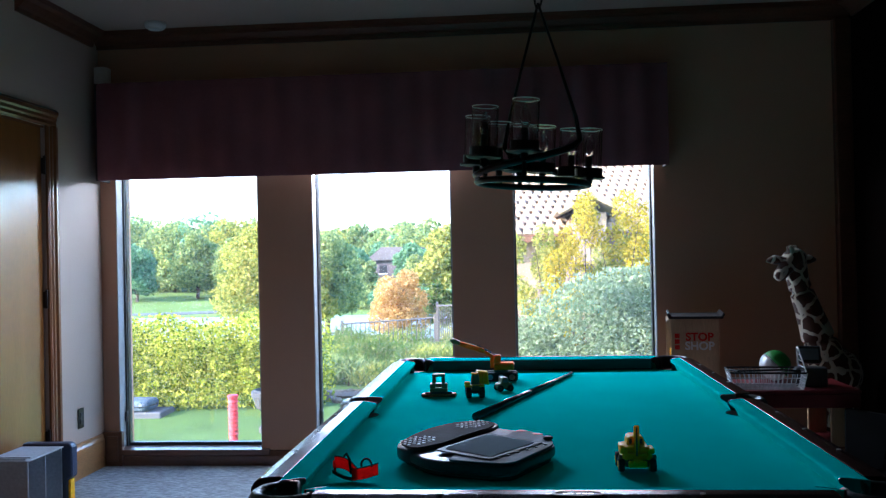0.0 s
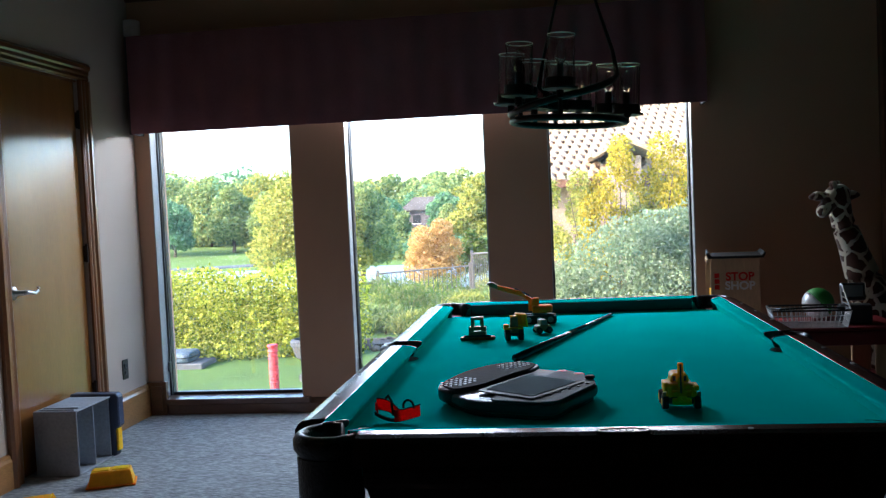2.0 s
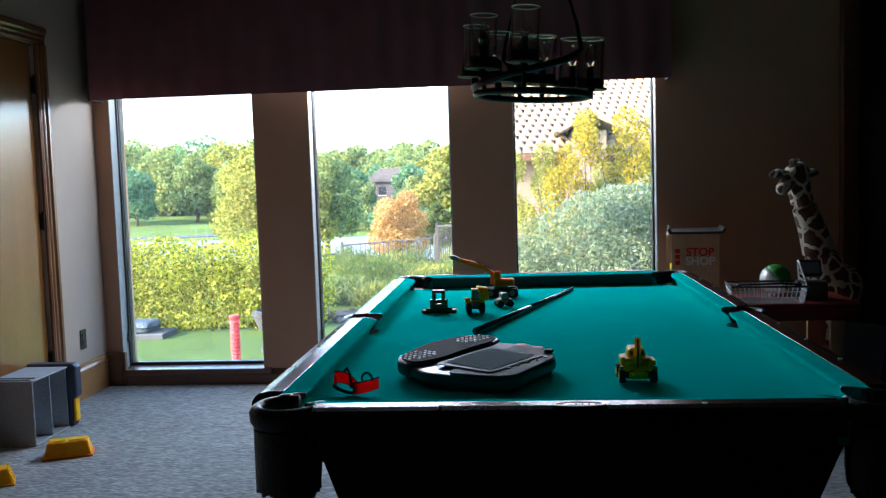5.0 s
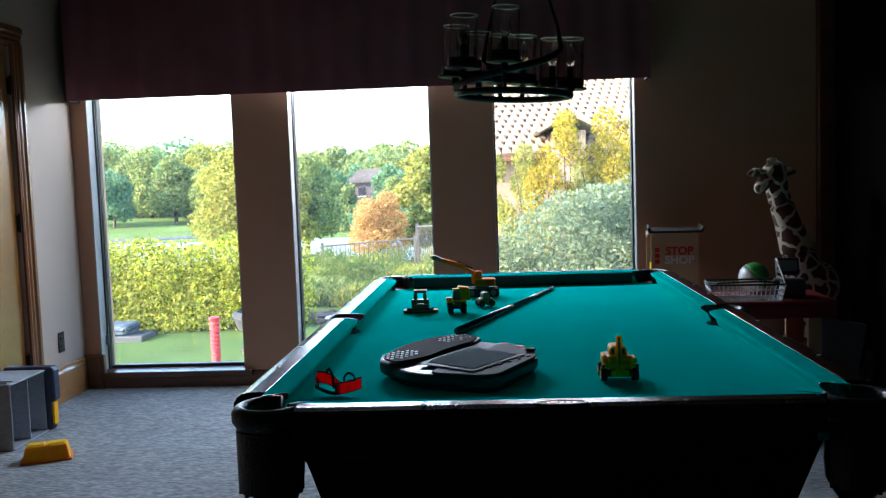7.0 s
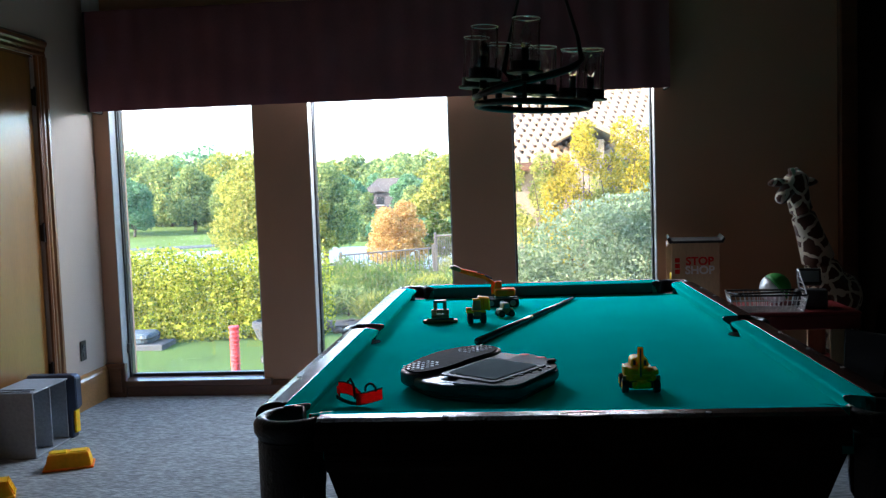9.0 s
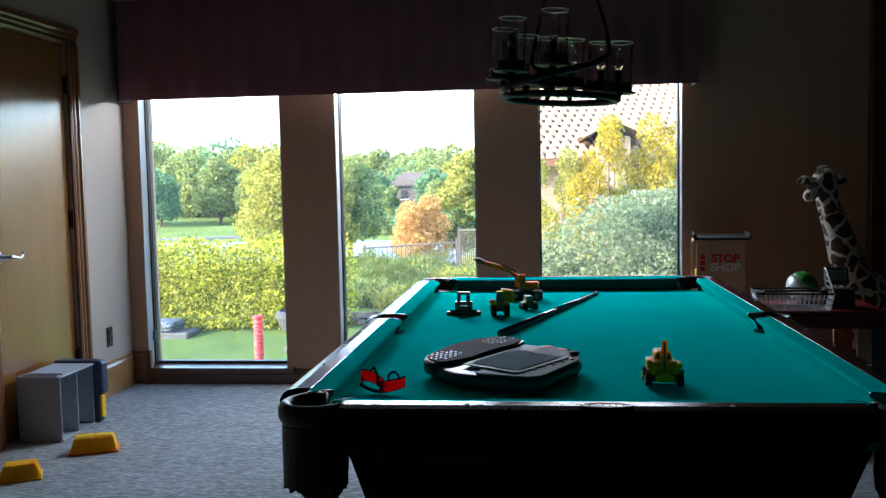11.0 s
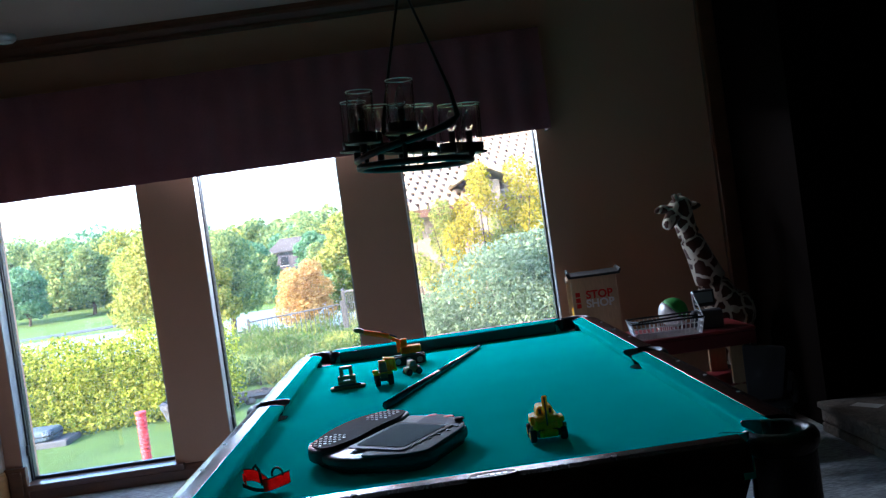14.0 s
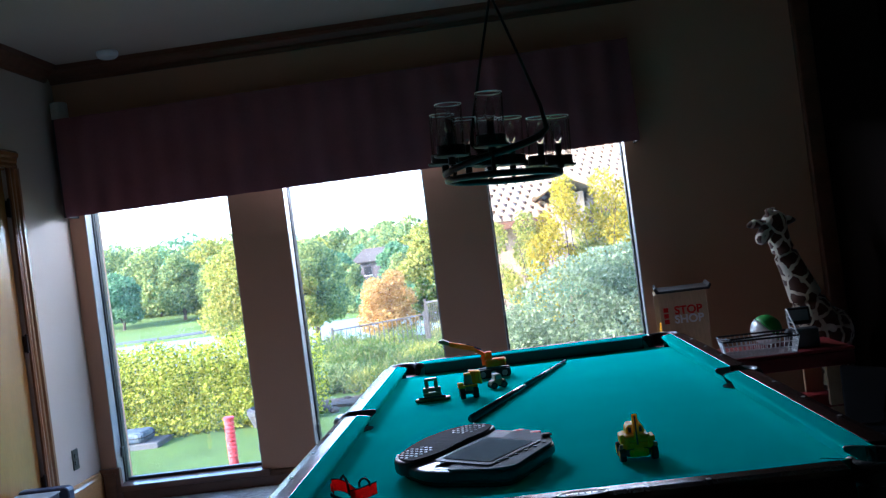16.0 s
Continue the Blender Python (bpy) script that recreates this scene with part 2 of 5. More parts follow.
def tube(points, r, seg=8, bm=None, closed=False, flat=1.0):
    """A round bar along points; r may be a list of radii; flat squashes it sideways."""
    bm = bm or bmesh.new()
    pts = [Vector(p) for p in points]
    n = len(pts)
    rs = r if isinstance(r, (list, tuple)) else [r] * n
    rings = []
    for i, p in enumerate(pts):
        a = pts[(i - 1) % n] if closed or i else pts[0]
        b = pts[(i + 1) % n] if closed or i < n - 1 else pts[-1]
        d = (b - a).normalized()
        up = Vector((0, 0, 1)) if abs(d.z) < 0.95 else Vector((0, 1, 0))
        s = d.cross(up).normalized()
        u = s.cross(d).normalized()
        rings.append([bm.verts.new(p + rs[i] * (math.cos(2 * math.pi * k / seg) * s * flat + math.sin(2 * math.pi * k / seg) * u)) for k in range(seg)])
    pairs = list(zip(rings, rings[1:])) + ([(rings[-1], rings[0])] if closed else [])
    for a, b in pairs:
        for k in range(seg):
            bm.faces.new((a[k], a[(k + 1) % seg], b[(k + 1) % seg], b[k]))
    if not closed:
        bm.faces.new(rings[0][::-1])
        bm.faces.new(rings[-1])
    bmesh.ops.recalc_face_normals(bm, faces=bm.faces)
    return bm


def prism(outline, lo, hi, axis="z", bevel=0.0, bm=None, seg=1):
    """A flat outline pushed from lo to hi along an axis; outline in the two other axes, in order."""
    bm = bm or bmesh.new()

    def at(p, h):
        return {"z": (p[0], p[1], h), "y": (p[0], h, p[1]), "x": (h, p[0], p[1])}[axis]

    a, b = [bm.verts.new(at(p, lo)) for p in outline], [bm.verts.new(at(p, hi)) for p in outline]
    fs = [bm.faces.new(a[::-1]), bm.faces.new(b)]
    n = len(outline)
    for i in range(n):
        fs.append(bm.faces.new((a[i], a[(i + 1) % n], b[(i + 1) % n], b[i])))
    bmesh.ops.recalc_face_normals(bm, faces=fs)
    if bevel:
        es = list({e for f in fs for e in f.edges})
        bmesh.ops.bevel(bm, geom=es, offset=bevel, segments=seg, affect="EDGES", profile=0.5)
    return bm


def quads(name, centres, sizes, material, parent=None, rng=None, upright=0.0, slim=0.6):
    """Many small leaves, each a bent diamond of two triangles, turned at random."""
    rng = rng or np.random.default_rng(1)
    n = len(centres)
    a = rng.normal(size=(n, 3))
    a[:, 2] = a[:, 2] * (1 - upright) + upright * 2.5
    a /= np.linalg.norm(a, axis=1)[:, None]
    b = np.cross(a, rng.normal(size=(n, 3)))
    b /= np.linalg.norm(b, axis=1)[:, None] + 1e-9
    c = np.cross(a, b)
    s = np.asarray(sizes)[:, None]
    v = np.stack([centres - a * s, centres + b * s * slim + c * s * 0.15, centres + a * s, centres - b * s * slim + c * s * 0.15], 1).reshape(-1, 3)
    idx = np.arange(4 * n)
    me = bpy.data.meshes.new(name)
    me.vertices.add(4 * n)
    me.vertices.foreach_set("co", v.astype(np.float32).ravel())
    me.loops.add(4 * n)
    me.loops.foreach_set("vertex_index", idx.astype(np.int32))
    me.polygons.add(n)
    me.polygons.foreach_set("loop_start", (idx[::4]).astype(np.int32))
    me.update(calc_edges=True)
    me.validate()
    me.materials.append(material)
    ob = new(name, me)
    if parent:
        ob.parent = parent
    return ob


def crown_points(rng, lobes, count, fill=0.35):
    """Places of leaves in a crown made of lobes (x, y, z, rx, ry, rz): near the lobes' surfaces, clumped and uneven."""
    lobes = np.array(lobes, float)
    w = (lobes[:, 3] * lobes[:, 5]) ** 1.0
    pick = rng.choice(len(lobes), count, p=w / w.sum())
    d = rng.normal(size=(count, 3))
    d /= np.linalg.norm(d, axis=1)[:, None]
    f = np.sin(d[:, 0] * 9 + pick * 1.7) * np.sin(d[:, 1] * 8 + pick) * np.sin(d[:, 2] * 9 + pick * 2.1)
    r = (1 - fill * rng.random(count) ** 2) * (1 + 0.22 * f)
    return lobes[pick, :3] + d * r[:, None] * lobes[pick, 3:]


def tree(at, height, spread, leaf, size, count, label, seed, trunk=0.25, base=0.25, lobes=9, name="tree"):
    """A tapered trunk with limbs and a crown of many leaves in uneven lobes."""
    rng = np.random.default_rng(seed)
    t = thing(name, label, "tree", at)
    bm = bmesh.new()
    h0 = height * base
    r0 = height * 0.022
    tube([(0, 0, -0.3), (0.02 * height, 0, h0), (0, 0.02 * height, height * 0.7)], [r0 * 1.3, r0, r0 * 0.3], 8, bm)
    ls = []
    for i in range(lobes):
        a = i * 2.4 + rng.random()
        q = (i + 0.5) / lobes
        rad = spread * (0.55 * math.sqrt(1 - abs(2 * q - 0.9) ** 2 * 0.8)) * (0.6 + 0.5 * rng.random())
        z = h0 + (height - h0) * (0.12 + 0.72 * q)
        c = (rad * math.cos(a), rad * math.sin(a), z)
        s = spread * (0.36 + 0.2 * rng.random()) * (1.05 - 0.45 * q)
        ls.append((*c, s, s, s * 0.8))
        tube([(0, 0, h0 * (0.8 + 0.6 * q)), (c[0] * 0.5, c[1] * 0.5, z * 0.85), c], [r0 * 0.5, r0 * 0.3, r0 * 0.08], 6, bm)
    part("trunk", bm, M["bark"], t)
    pts = crown_points(rng, ls, count)
    quads("crown", pts, size * (0.6 + 0.8 * rng.random(count)), leaf, t, rng)
    return t


# ---- the room ----
BW, LW, RW, CEIL, BACK = 5.2, -2.4, 2.2, 2.745, -2.6
FL = 0.022
OPEN = [(-2.302, -1.382), (-1.042, -0.172), (0.203, 1.055)]
SILL, HEAD, DEEP = 0.112, 1.95, 0.138

floor = tagged(obj("floor", box(LW - 0.15, BACK - 0.15, -0.2, RW + 0.75, BW, FL), M["carpet"]), "grey woven loop carpet covering the whole room", "floor", kind="structure")
ceiling = tagged(obj("ceiling", box(LW - 0.15, BACK - 0.15, CEIL, RW + 0.75, BW + 0.35, CEIL + 0.15), M["ceiling"]), "plain beige painted plaster ceiling", "ceiling", kind="structure")
bm = bmesh.new()
edges = [LW - 0.15] + [v for o in OPEN for v in o] + [RW + 0.15]
for a, b in zip(edges[::2], edges[1::2]):
    box(a, BW, -0.4, b, BW + 0.22, CEIL, 0, bm)
for a, b in OPEN:
    box(a, BW, -0.4, b, BW + 0.22, SILL - 0.02, 0, bm)
    box(a, BW, HEAD, b, BW + 0.22, CEIL, 0, bm)
wall_north = tagged(obj("wall_north", bm, M["wall_bounce_tint"]), "beige painted wall with three tall windows", "wall", kind="structure")
HEARTH = 4.25
DY0, DY1, DH = 3.775, 4.535, 2.075
DY2 = 3.425
bm = box(LW - 0.15, BACK - 0.15, 0, LW, DY2 - 0.76, CEIL)
box(LW - 0.15, DY2, 0, LW, DY0, CEIL, 0, bm)
box(LW - 0.15, DY2 - 0.76, DH, LW, DY2, CEIL, 0, bm)
# unseen panel added behind each door leaf to block outside light
box(LW - 0.15, DY2 - 0.76, 0, LW - 0.1, DY2, DH, 0, bm)
box(LW - 0.15, DY1, 0, LW, BW, CEIL, 0, bm)
box(LW - 0.15, DY0, DH, LW, DY1, CEIL, 0, bm)
box(LW - 0.15, DY0, 0, LW - 0.1, DY1, DH, 0, bm)
wall_west = tagged(obj("wall_west", bm, M["wall"]), "beige painted wall with a wooden door", "wall", kind="structure")
# the deep shade on this wall is put into its near-black base colour
wall_east = tagged(obj("wall_east", box(RW + 0.6, BACK - 0.15, 0, RW + 0.75, HEARTH, CEIL, 0, box(RW, HEARTH, 0, RW + 0.75, BW, CEIL)), mat("shade_black_paint", (0.006, 0.004, 0.003), 0.9, spec=0.04, vary=0.3, scale=2, fine=30, stretch=(4, 4, 1))), "east wall with deep shade put into its near-black colour", "wall", kind="structure")
# unseen closing wall, coloured dark to keep bounced light off the table front
wall_south = tagged(obj("wall_south", box(LW, BACK - 0.15, 0, RW + 0.6, BACK, CEIL), mat("bounce_cut_brown", (0.05, 0.038, 0.03), 0.8, vary=0.1)), "unseen wall behind the viewer, darkened to cut bounced light", "wall", kind="structure")
roof = tagged(obj("roof_slab", box(LW - 0.6, BACK - 0.6, CEIL + 0.15, RW + 1.1, BW + 0.75, CEIL + 0.32), M["stucco"]), "overhanging roof slab of the house", "roof", kind="structure")


def crown_profile(s):
    return [(0, 0), (0.014 * s, 0), (0.02 * s, 0.02), (0.035 * s, 0.03), (0.06 * s, 0.06), (0.085 * s, 0.072), (0.09 * s, 0.1), (0, 0.1)]


prof = crown_profile(1)
crown_n = tagged(obj("trim_crown_north", prism([(BW - p[0], CEIL - 0.1 + p[1]) for p in prof], LW, RW, "x"), M["crown"]), "dark stained wooden crown moulding", "moulding", kind="structure")
crown_w = tagged(obj("trim_crown_west", prism([(LW + p[0], CEIL - 0.1 + p[1]) for p in prof], HEARTH, BW - 0.09, "y"), M["crown"]), "dark stained wooden crown moulding", "moulding", kind="structure")
crown_e = tagged(obj("trim_crown_east", prism([(RW - p[0], CEIL - 0.1 + p[1]) for p in prof], HEARTH, BW - 0.09, "y"), M["crown"]), "dark stained wooden crown moulding", "moulding", kind="structure")


def baseboard(name, axis, lo, hi, face, sign, h, material, label):
    pr = [(0, FL), (0.02, FL), (0.02, h - 0.035), (0.013, h - 0.02), (0.011, h - 0.006), (0, h)]
    ob = obj(name, prism([(face + sign * p[0], p[1]) for p in pr], lo, hi, axis), material)
    return tagged(ob, label, "baseboard", kind="structure")


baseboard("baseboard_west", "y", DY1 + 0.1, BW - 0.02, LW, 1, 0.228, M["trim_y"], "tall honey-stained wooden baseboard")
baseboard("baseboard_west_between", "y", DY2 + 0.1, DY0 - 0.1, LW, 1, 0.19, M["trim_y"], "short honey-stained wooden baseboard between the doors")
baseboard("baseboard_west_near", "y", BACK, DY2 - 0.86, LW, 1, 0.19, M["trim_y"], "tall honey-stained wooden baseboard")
for i, (a, b) in enumerate([(-2.27, 1.3), (1.3, RW - 0.16)]):
    h = 0.115 if i == 0 else 0.2
    baseboard(f"baseboard_north_{i + 1}", "x", a, b, BW, -1, h, M["trim_h"], "dark stained wooden baseboard under the windows" if i == 0 else "dark stained wooden baseboard")
# the block in the corner where the two boards meet
bm = box(LW + 0.001, BW - 0.035, FL, -2.27, BW, 0.236, 0.004)
box(LW + 0.03, BW - 0.043, FL + 0.03, -2.295, BW - 0.034, 0.21, 0.003, bm)
tagged(obj("trim_corner_block", bm, M["trim_h"]), "dark stained wooden corner block", "moulding", kind="structure")
tagged(obj("trim_corner_post", box(RW - 0.1, BW - 0.06, 0, RW, BW, CEIL - 0.1, 0.008), M["crown"]), "tall stained wooden post in the corner", "moulding", kind="structure")

# ---- windows ----
for i, (a, b) in enumerate(OPEN):
    w = thing(f"window_{i + 1}", "tall fixed window with a dark frame", "window", ((a + b) / 2, BW + DEEP, SILL), kind="structure")
    hw, hh = (b - a) / 2, HEAD - SILL
    fr = 0.014
    for nm, bx in (("frame_stile", (-hw, -0.02, 0, -hw + fr, 0.03, hh)), ("frame_stile", (hw - fr, -0.02, 0, hw, 0.03, hh)),
                   ("frame_rail", (-hw + fr, -0.02, 0, hw - fr, 0.03, 0.028)), ("frame_rail", (-hw + fr, -0.02, hh - fr, hw - fr, 0.03, hh))):
        part(nm, box(*bx, 0.003), M["frame"], w)
    pane = part("pane", box(-hw + fr + 0.001, 0.004, 0.029, hw - fr - 0.001, 0.008, hh - fr - 0.001), M["pane"], w, "clear window glass")
    pane.visible_shadow = False
    # pale liners in the reveal, next to the frame
    for s in (-1, 1):
        x0, x1 = sorted((s * hw, s * (hw - 0.006)))
        part("liner", box(x0, -DEEP + 0.002, 0.012, x1, -0.021, hh), M["frame_white"], w, "pale painted reveal liner")
        part("liner_stop", box(*((x0 + 0.001, -0.05, 0.012, x0 + 0.016, -0.034, hh) if s < 0 else (x1 - 0.016, -0.05, 0.012, x1 - 0.001, -0.034, hh)), 0.002), M["frame"], w)
    sill = part("window_sill", box(-hw - (0.0 if i else 0.02), -DEEP - 0.035, -0.025, hw + 0.05, -0.021, 0.011, 0.004), M["trim_h"], w, "glossy stained wooden sill")
    lt = part("latch", box(-hw + 0.01, -0.075, 0.17, -hw + 0.024, -0.045, 0.235, 0.004), M["frame"], w, "small black latch")
    part("latch_lever", box(-hw + 0.012, -0.083, 0.175, -hw + 0.02, -0.074, 0.205, 0.002), M["frame"], lt)

# ---- raised stone hearth along the east side ----
hearth = thing("hearth", "raised rough limestone hearth along the dark wall", "hearth", (RW - 0.035, 0, 0), kind="structure")
part("core", box(0.02, BACK, 0, 0.63, HEARTH - 0.002, 0.14), M["hearth"], hearth)
rng = random.Random(8)
for row, (z0, z1) in enumerate(((0, 0.066), (0.07, 0.138))):
    y = HEARTH - 0.004
    while y > -1.5:
        w = 0.14 + 0.22 * rng.random()
        part("stone", box(-0.008 * rng.random(), y - w + 0.004, z0, 0.018, y, z1, 0.006), M["hearth"], hearth)
        y -= w
y = HEARTH - 0.004
while y > -1.5:
    w = 0.4 + 0.3 * rng.random()
    part("slab", box(-0.02 - 0.008 * rng.random(), y - w + 0.005, 0.141, 0.6, y, 0.172, 0.006), M["hearth"], hearth)
    y -= w
slip = tagged(obj("paper_slip", box(-0.035, -0.07, 0, 0.035, 0.07, 0.0008), M["white"]), "small white paper slip lying on the hearth", "paper")
slip.matrix_world = pose(RW + 0.1, 4.03, 0.1728, 0, 0, 35)

# ---- valance ----
val = thing("valance", "long plum fabric window valance with soft pleats", "valance", (0, 0, 0))
bm = bmesh.new()
n = 360
x0, x1 = -2.345, 1.117
front = []
for k in range(n + 1):
    x = x0 + (x1 - x0) * k / n
    y = 5.022 - 0.007 * math.sin(x * 2 * math.pi / 0.155 + 0.6 * math.sin(x * 3.1)) - 0.004 * math.sin(x * 2 * math.pi / 0.31 + 1)
    front.append((x, y))
rows = []
for z in (1.803, 1.812, 2.0, 2.2, 2.39, 2.4):
    rows.append([bm.verts.new((x, y + (0.004 if z in (1.803, 2.4) else 0), z)) for x, y in front])
for a, b in zip(rows, rows[1:]):
    for k in range(n):
        bm.faces.new((a[k], a[k + 1], b[k + 1], b[k]))
part("front", bm, M["drape"], val, smooth=True)
# unseen dark backing, added to keep reflected light off the piers
part("board", box(x0 + 0.004, 5.036, 1.806, x1 - 0.004, 5.045, 2.396), M["lining"], val, "dark backing behind the fabric, added to cut bounced light")
part("return", box(x0, 5.03, 1.803, x0 + 0.015, 5.198, 2.4), M["lining"], val)
part("return", box(x1 - 0.015, 5.03, 1.803, x1, 5.198, 2.4), M["lining"], val)
part("top_board", box(x0 + 0.016, 5.046, 2.385, x1 - 0.016, 5.198, 2.398), M["lining"], val)

# ---- door ----
cas = [(0, 0), (0, 0.012), (0.012, 0.018), (0.03, 0.014), (0.04, 0.02), (0.056, 0.02), (0.066, 0.03), (0.085, 0.032), (0.1, 0.02), (0.1, 0)]


def flush_door(name, label, y0, y1, handle):
    """A flush leaf in a moulded casing on the west wall, hinged on its far side."""
    door = thing(name, label, "door", (LW, (y0 + y1) / 2, 0), kind="structure")
    hw = (y1 - y0) / 2
    part("leaf", box(-0.06, -hw + 0.004, FL + 0.006, -0.02, hw - 0.004, DH - 0.004, 0.003), M["door"], door, "plain varnished maple leaf")
    for s in (-1, 1):
        part("casing", prism([(p[1], s * (hw + p[0])) for p in cas], FL, DH, "z"), M["trim"], door, "moulded stained wooden casing")
        part("jamb", box(-0.099, min(s * hw, s * (hw + 0.014)), FL, 0.001, max(s * hw, s * (hw + 0.014)), DH, 0.0), M["trim"], door)
    part("head_casing", prism([(p[1], DH + p[0]) for p in cas], -hw - 0.1, hw + 0.1, "y"), M["trim_head"], door)
    part("stop", box(-0.02, -hw, DH - 0.012, -0.005, hw, DH), M["trim_head"], door)
    for z in (0.32, 1.1, 1.85):
        hg = part("hinge", box(-0.02, hw - 0.012, z - 0.045, -0.004, hw - 0.001, z + 0.045, 0.002), M["bronze"], door, "dark bronze hinge")
        part("pin", lathe([(0.007, z - 0.05), (0.008, z - 0.048), (0.007, z - 0.045), (0.007, z + 0.045), (0.009, z + 0.05), (0.003, z + 0.058)], 10, at=(-0.001, hw - 0.005, 0)), M["bronze"], hg)
    if handle:
        hd = part("door_handle", lathe([(0.033, -0.02), (0.034, -0.014), (0.028, -0.009), (0.014, -0.006), (0.012, 0.04)], 20, at=(0, -hw + 0.055, 0.945), axis="x"), M["nickel"], door, "curved bronze lever handle", smooth=True)
        part("lever", tube([(0.035, -hw + 0.055, 0.945), (0.045, -hw + 0.075, 0.947), (0.045, -hw + 0.115, 0.94), (0.043, -hw + 0.145, 0.934), (0.043, -hw + 0.172, 0.945), (0.043, -hw + 0.182, 0.958), (0.043, -hw + 0.172, 0.963)], [0.012, 0.011, 0.009, 0.008, 0.008, 0.007, 0.006], 10), M["nickel"], hd, smooth=True)


flush_door("door_1", "closed flush maple door with a bronze lever", DY0, DY1, True)
flush_door("door_2", "closed flush maple door in a moulded stained casing", DY2 - 0.76, DY2, False)

# ---- outlet, detectors ----
ou = thing("wall_outlet", "dark bronze double outlet plate on the wall", "outlet", (LW, 4.89, 0.373))
part("plate", box(0, -0.036, -0.06, 0.006, 0.036, 0.06, 0.003), M["bronze"], ou)
for z in (-0.02, 0.02):
    so = part("socket", box(0.0062, -0.016, z - 0.014, 0.009, 0.016, z + 0.014, 0.003), M["frame"], ou)
    for y in (-0.006, 0.006):
        part("slot", box(0.0092, y - 0.0015, z - 0.005, 0.0096, y + 0.0015, z + 0.006), M["leather"], so)
ms = thing("alarm_sensor", "small white plastic alarm sensor high in the corner", "sensor", (LW + 0.045, BW - 0.045, 2.42))
part("body", prism([(-0.045, 0.045), (-0.045, -0.02), (-0.02, -0.038), (0.02, -0.038), (0.042, 0.0), (0.042, 0.045)], 0, 0.105, "z", 0.006), M["white"], ms)
part("lens", box(-0.02, -0.0415, 0.02, 0.02, -0.037, 0.06, 0.001), M["pearl"], ms)
sd = thing("smoke_detector", "round white smoke detector on the ceiling", "smoke detector", (-1.93, 4.98, CEIL))
part("body", lathe([(0.062, 0), (0.064, -0.012), (0.058, -0.03), (0.03, -0.038), (0.001, -0.038)], 28), M["white"], sd, smooth=True)
part("vent_ring", lathe([(0.046, -0.0355), (0.046, -0.039), (0.04, -0.041), (0.036, -0.0375)], 28), M["pearl"], sd)

# ---- pool table ----
TX0, TX1, TY0, TY1 = -0.238, 0.885, 1.533, 3.778
TXC, TYC = (TX0 + TX1) / 2, (TY0 + TY1) / 2
BED, NOSE, RAIL = 0.772, 0.823, 0.826
CW, WW = 0.046, 0.072
table = thing("pool_table", "dark mahogany pool table with teal cloth and leather pockets", "pool table", (TXC, TYC, 0))
hx, hy = (TX1 - TX0) / 2, (TY1 - TY0) / 2
part("bed", box(-hx - 0.04, -hy - 0.04, BED - 0.04, hx + 0.04, hy + 0.04, BED), M["cloth"], table, "teal cloth over the slate bed")
PK, SPK = 0.075, 0.06
# cushions: wedge sections with mitred ends
SECTION = [(0.0, NOSE - 0.005), (-0.003, NOSE - 0.001), (-0.01, NOSE + 0.001), (-CW, RAIL + 0.001), (-CW, BED + 0.002), (-0.03, BED + 0.002), (-0.02, NOSE - 0.026), (-0.002, NOSE - 0.012)]


def cushion(length, mitre0, mitre1):
    """Along x from 0 to length, nose at y = 0, back at y = -CW; ends slant back by the mitres."""
    sec = SECTION
    bm = bmesh.new()
    a = [bm.verts.new((-mitre0 * (y / -CW) if y else 0, y, z)) for y, z in sec]
    b = [bm.verts.new((length + (mitre1 * (y / -CW) if y else 0), y, z)) for y, z in sec]
    bm.faces.new(a), bm.faces.new(b[::-1])
    for i in range(len(sec)):
        j = (i + 1) % len(sec)
        bm.faces.new((a[i], b[i], b[j], a[j]))
    bmesh.ops.recalc_face_normals(bm, faces=bm.faces)
    return bm


def jaw(at, mitre, side):
    """A leather facing, 4 mm thick, on one end of a cushion."""
    bm = bmesh.new()
    rings = []
    for k in (0.0003, 0.0045):
        rings.append([bm.verts.new((at + side * (mitre * (y / -CW) + k), y + (0.0015 if y > -0.004 else 0), z + (0.001 if z > NOSE - 0.01 else 0))) for y, z in SECTION])
    bm.faces.new(rings[0]), bm.faces.new(rings[1][::-1])
    for i in range(len(SECTION)):
        j = (i + 1) % len(SECTION)
        bm.faces.new((rings[0][i], rings[1][i], rings[1][j], rings[0][j]))
    bmesh.ops.recalc_face_normals(bm, faces=bm.faces)
    return bm


half = hy - PK - SPK
for px, py, rot, ln, m0, m1 in (
    (-hx, hy - PK, -90, half, 0.045, 0.012), (-hx, -SPK, -90, half, 0.012, 0.045),
    (hx, -hy + PK, 90, half, 0.045, 0.012), (hx, SPK, 90, half, 0.012, 0.045),
    (-hx + PK, -hy, 0, 2 * (hx - PK), 0.045, 0.045), (hx - PK, hy, 180, 2 * (hx - PK), 0.045, 0.045)):
    c = part("cushion", cushion(ln, m0, m1), M["cloth"], table, "teal cloth cushion")
    c.matrix_basis = pose(px, py, 0, 0, 0, rot)
    part("jaw_facing", jaw(0, m0, -1), M["leather"], c, "black leather cushion facing")
    part("jaw_facing", jaw(ln, m1, 1), M["leather"], c, "black leather cushion facing")
# black strip over the front of the far cushion, none on the others
part("cushion_strip", box(-hx + PK - 0.004, hy - 0.005, BED + 0.001, hx - PK + 0.004, hy - 0.0005, NOSE - 0.003, 0.001), M["leather"], table, "black strip along the front of the far cushion")
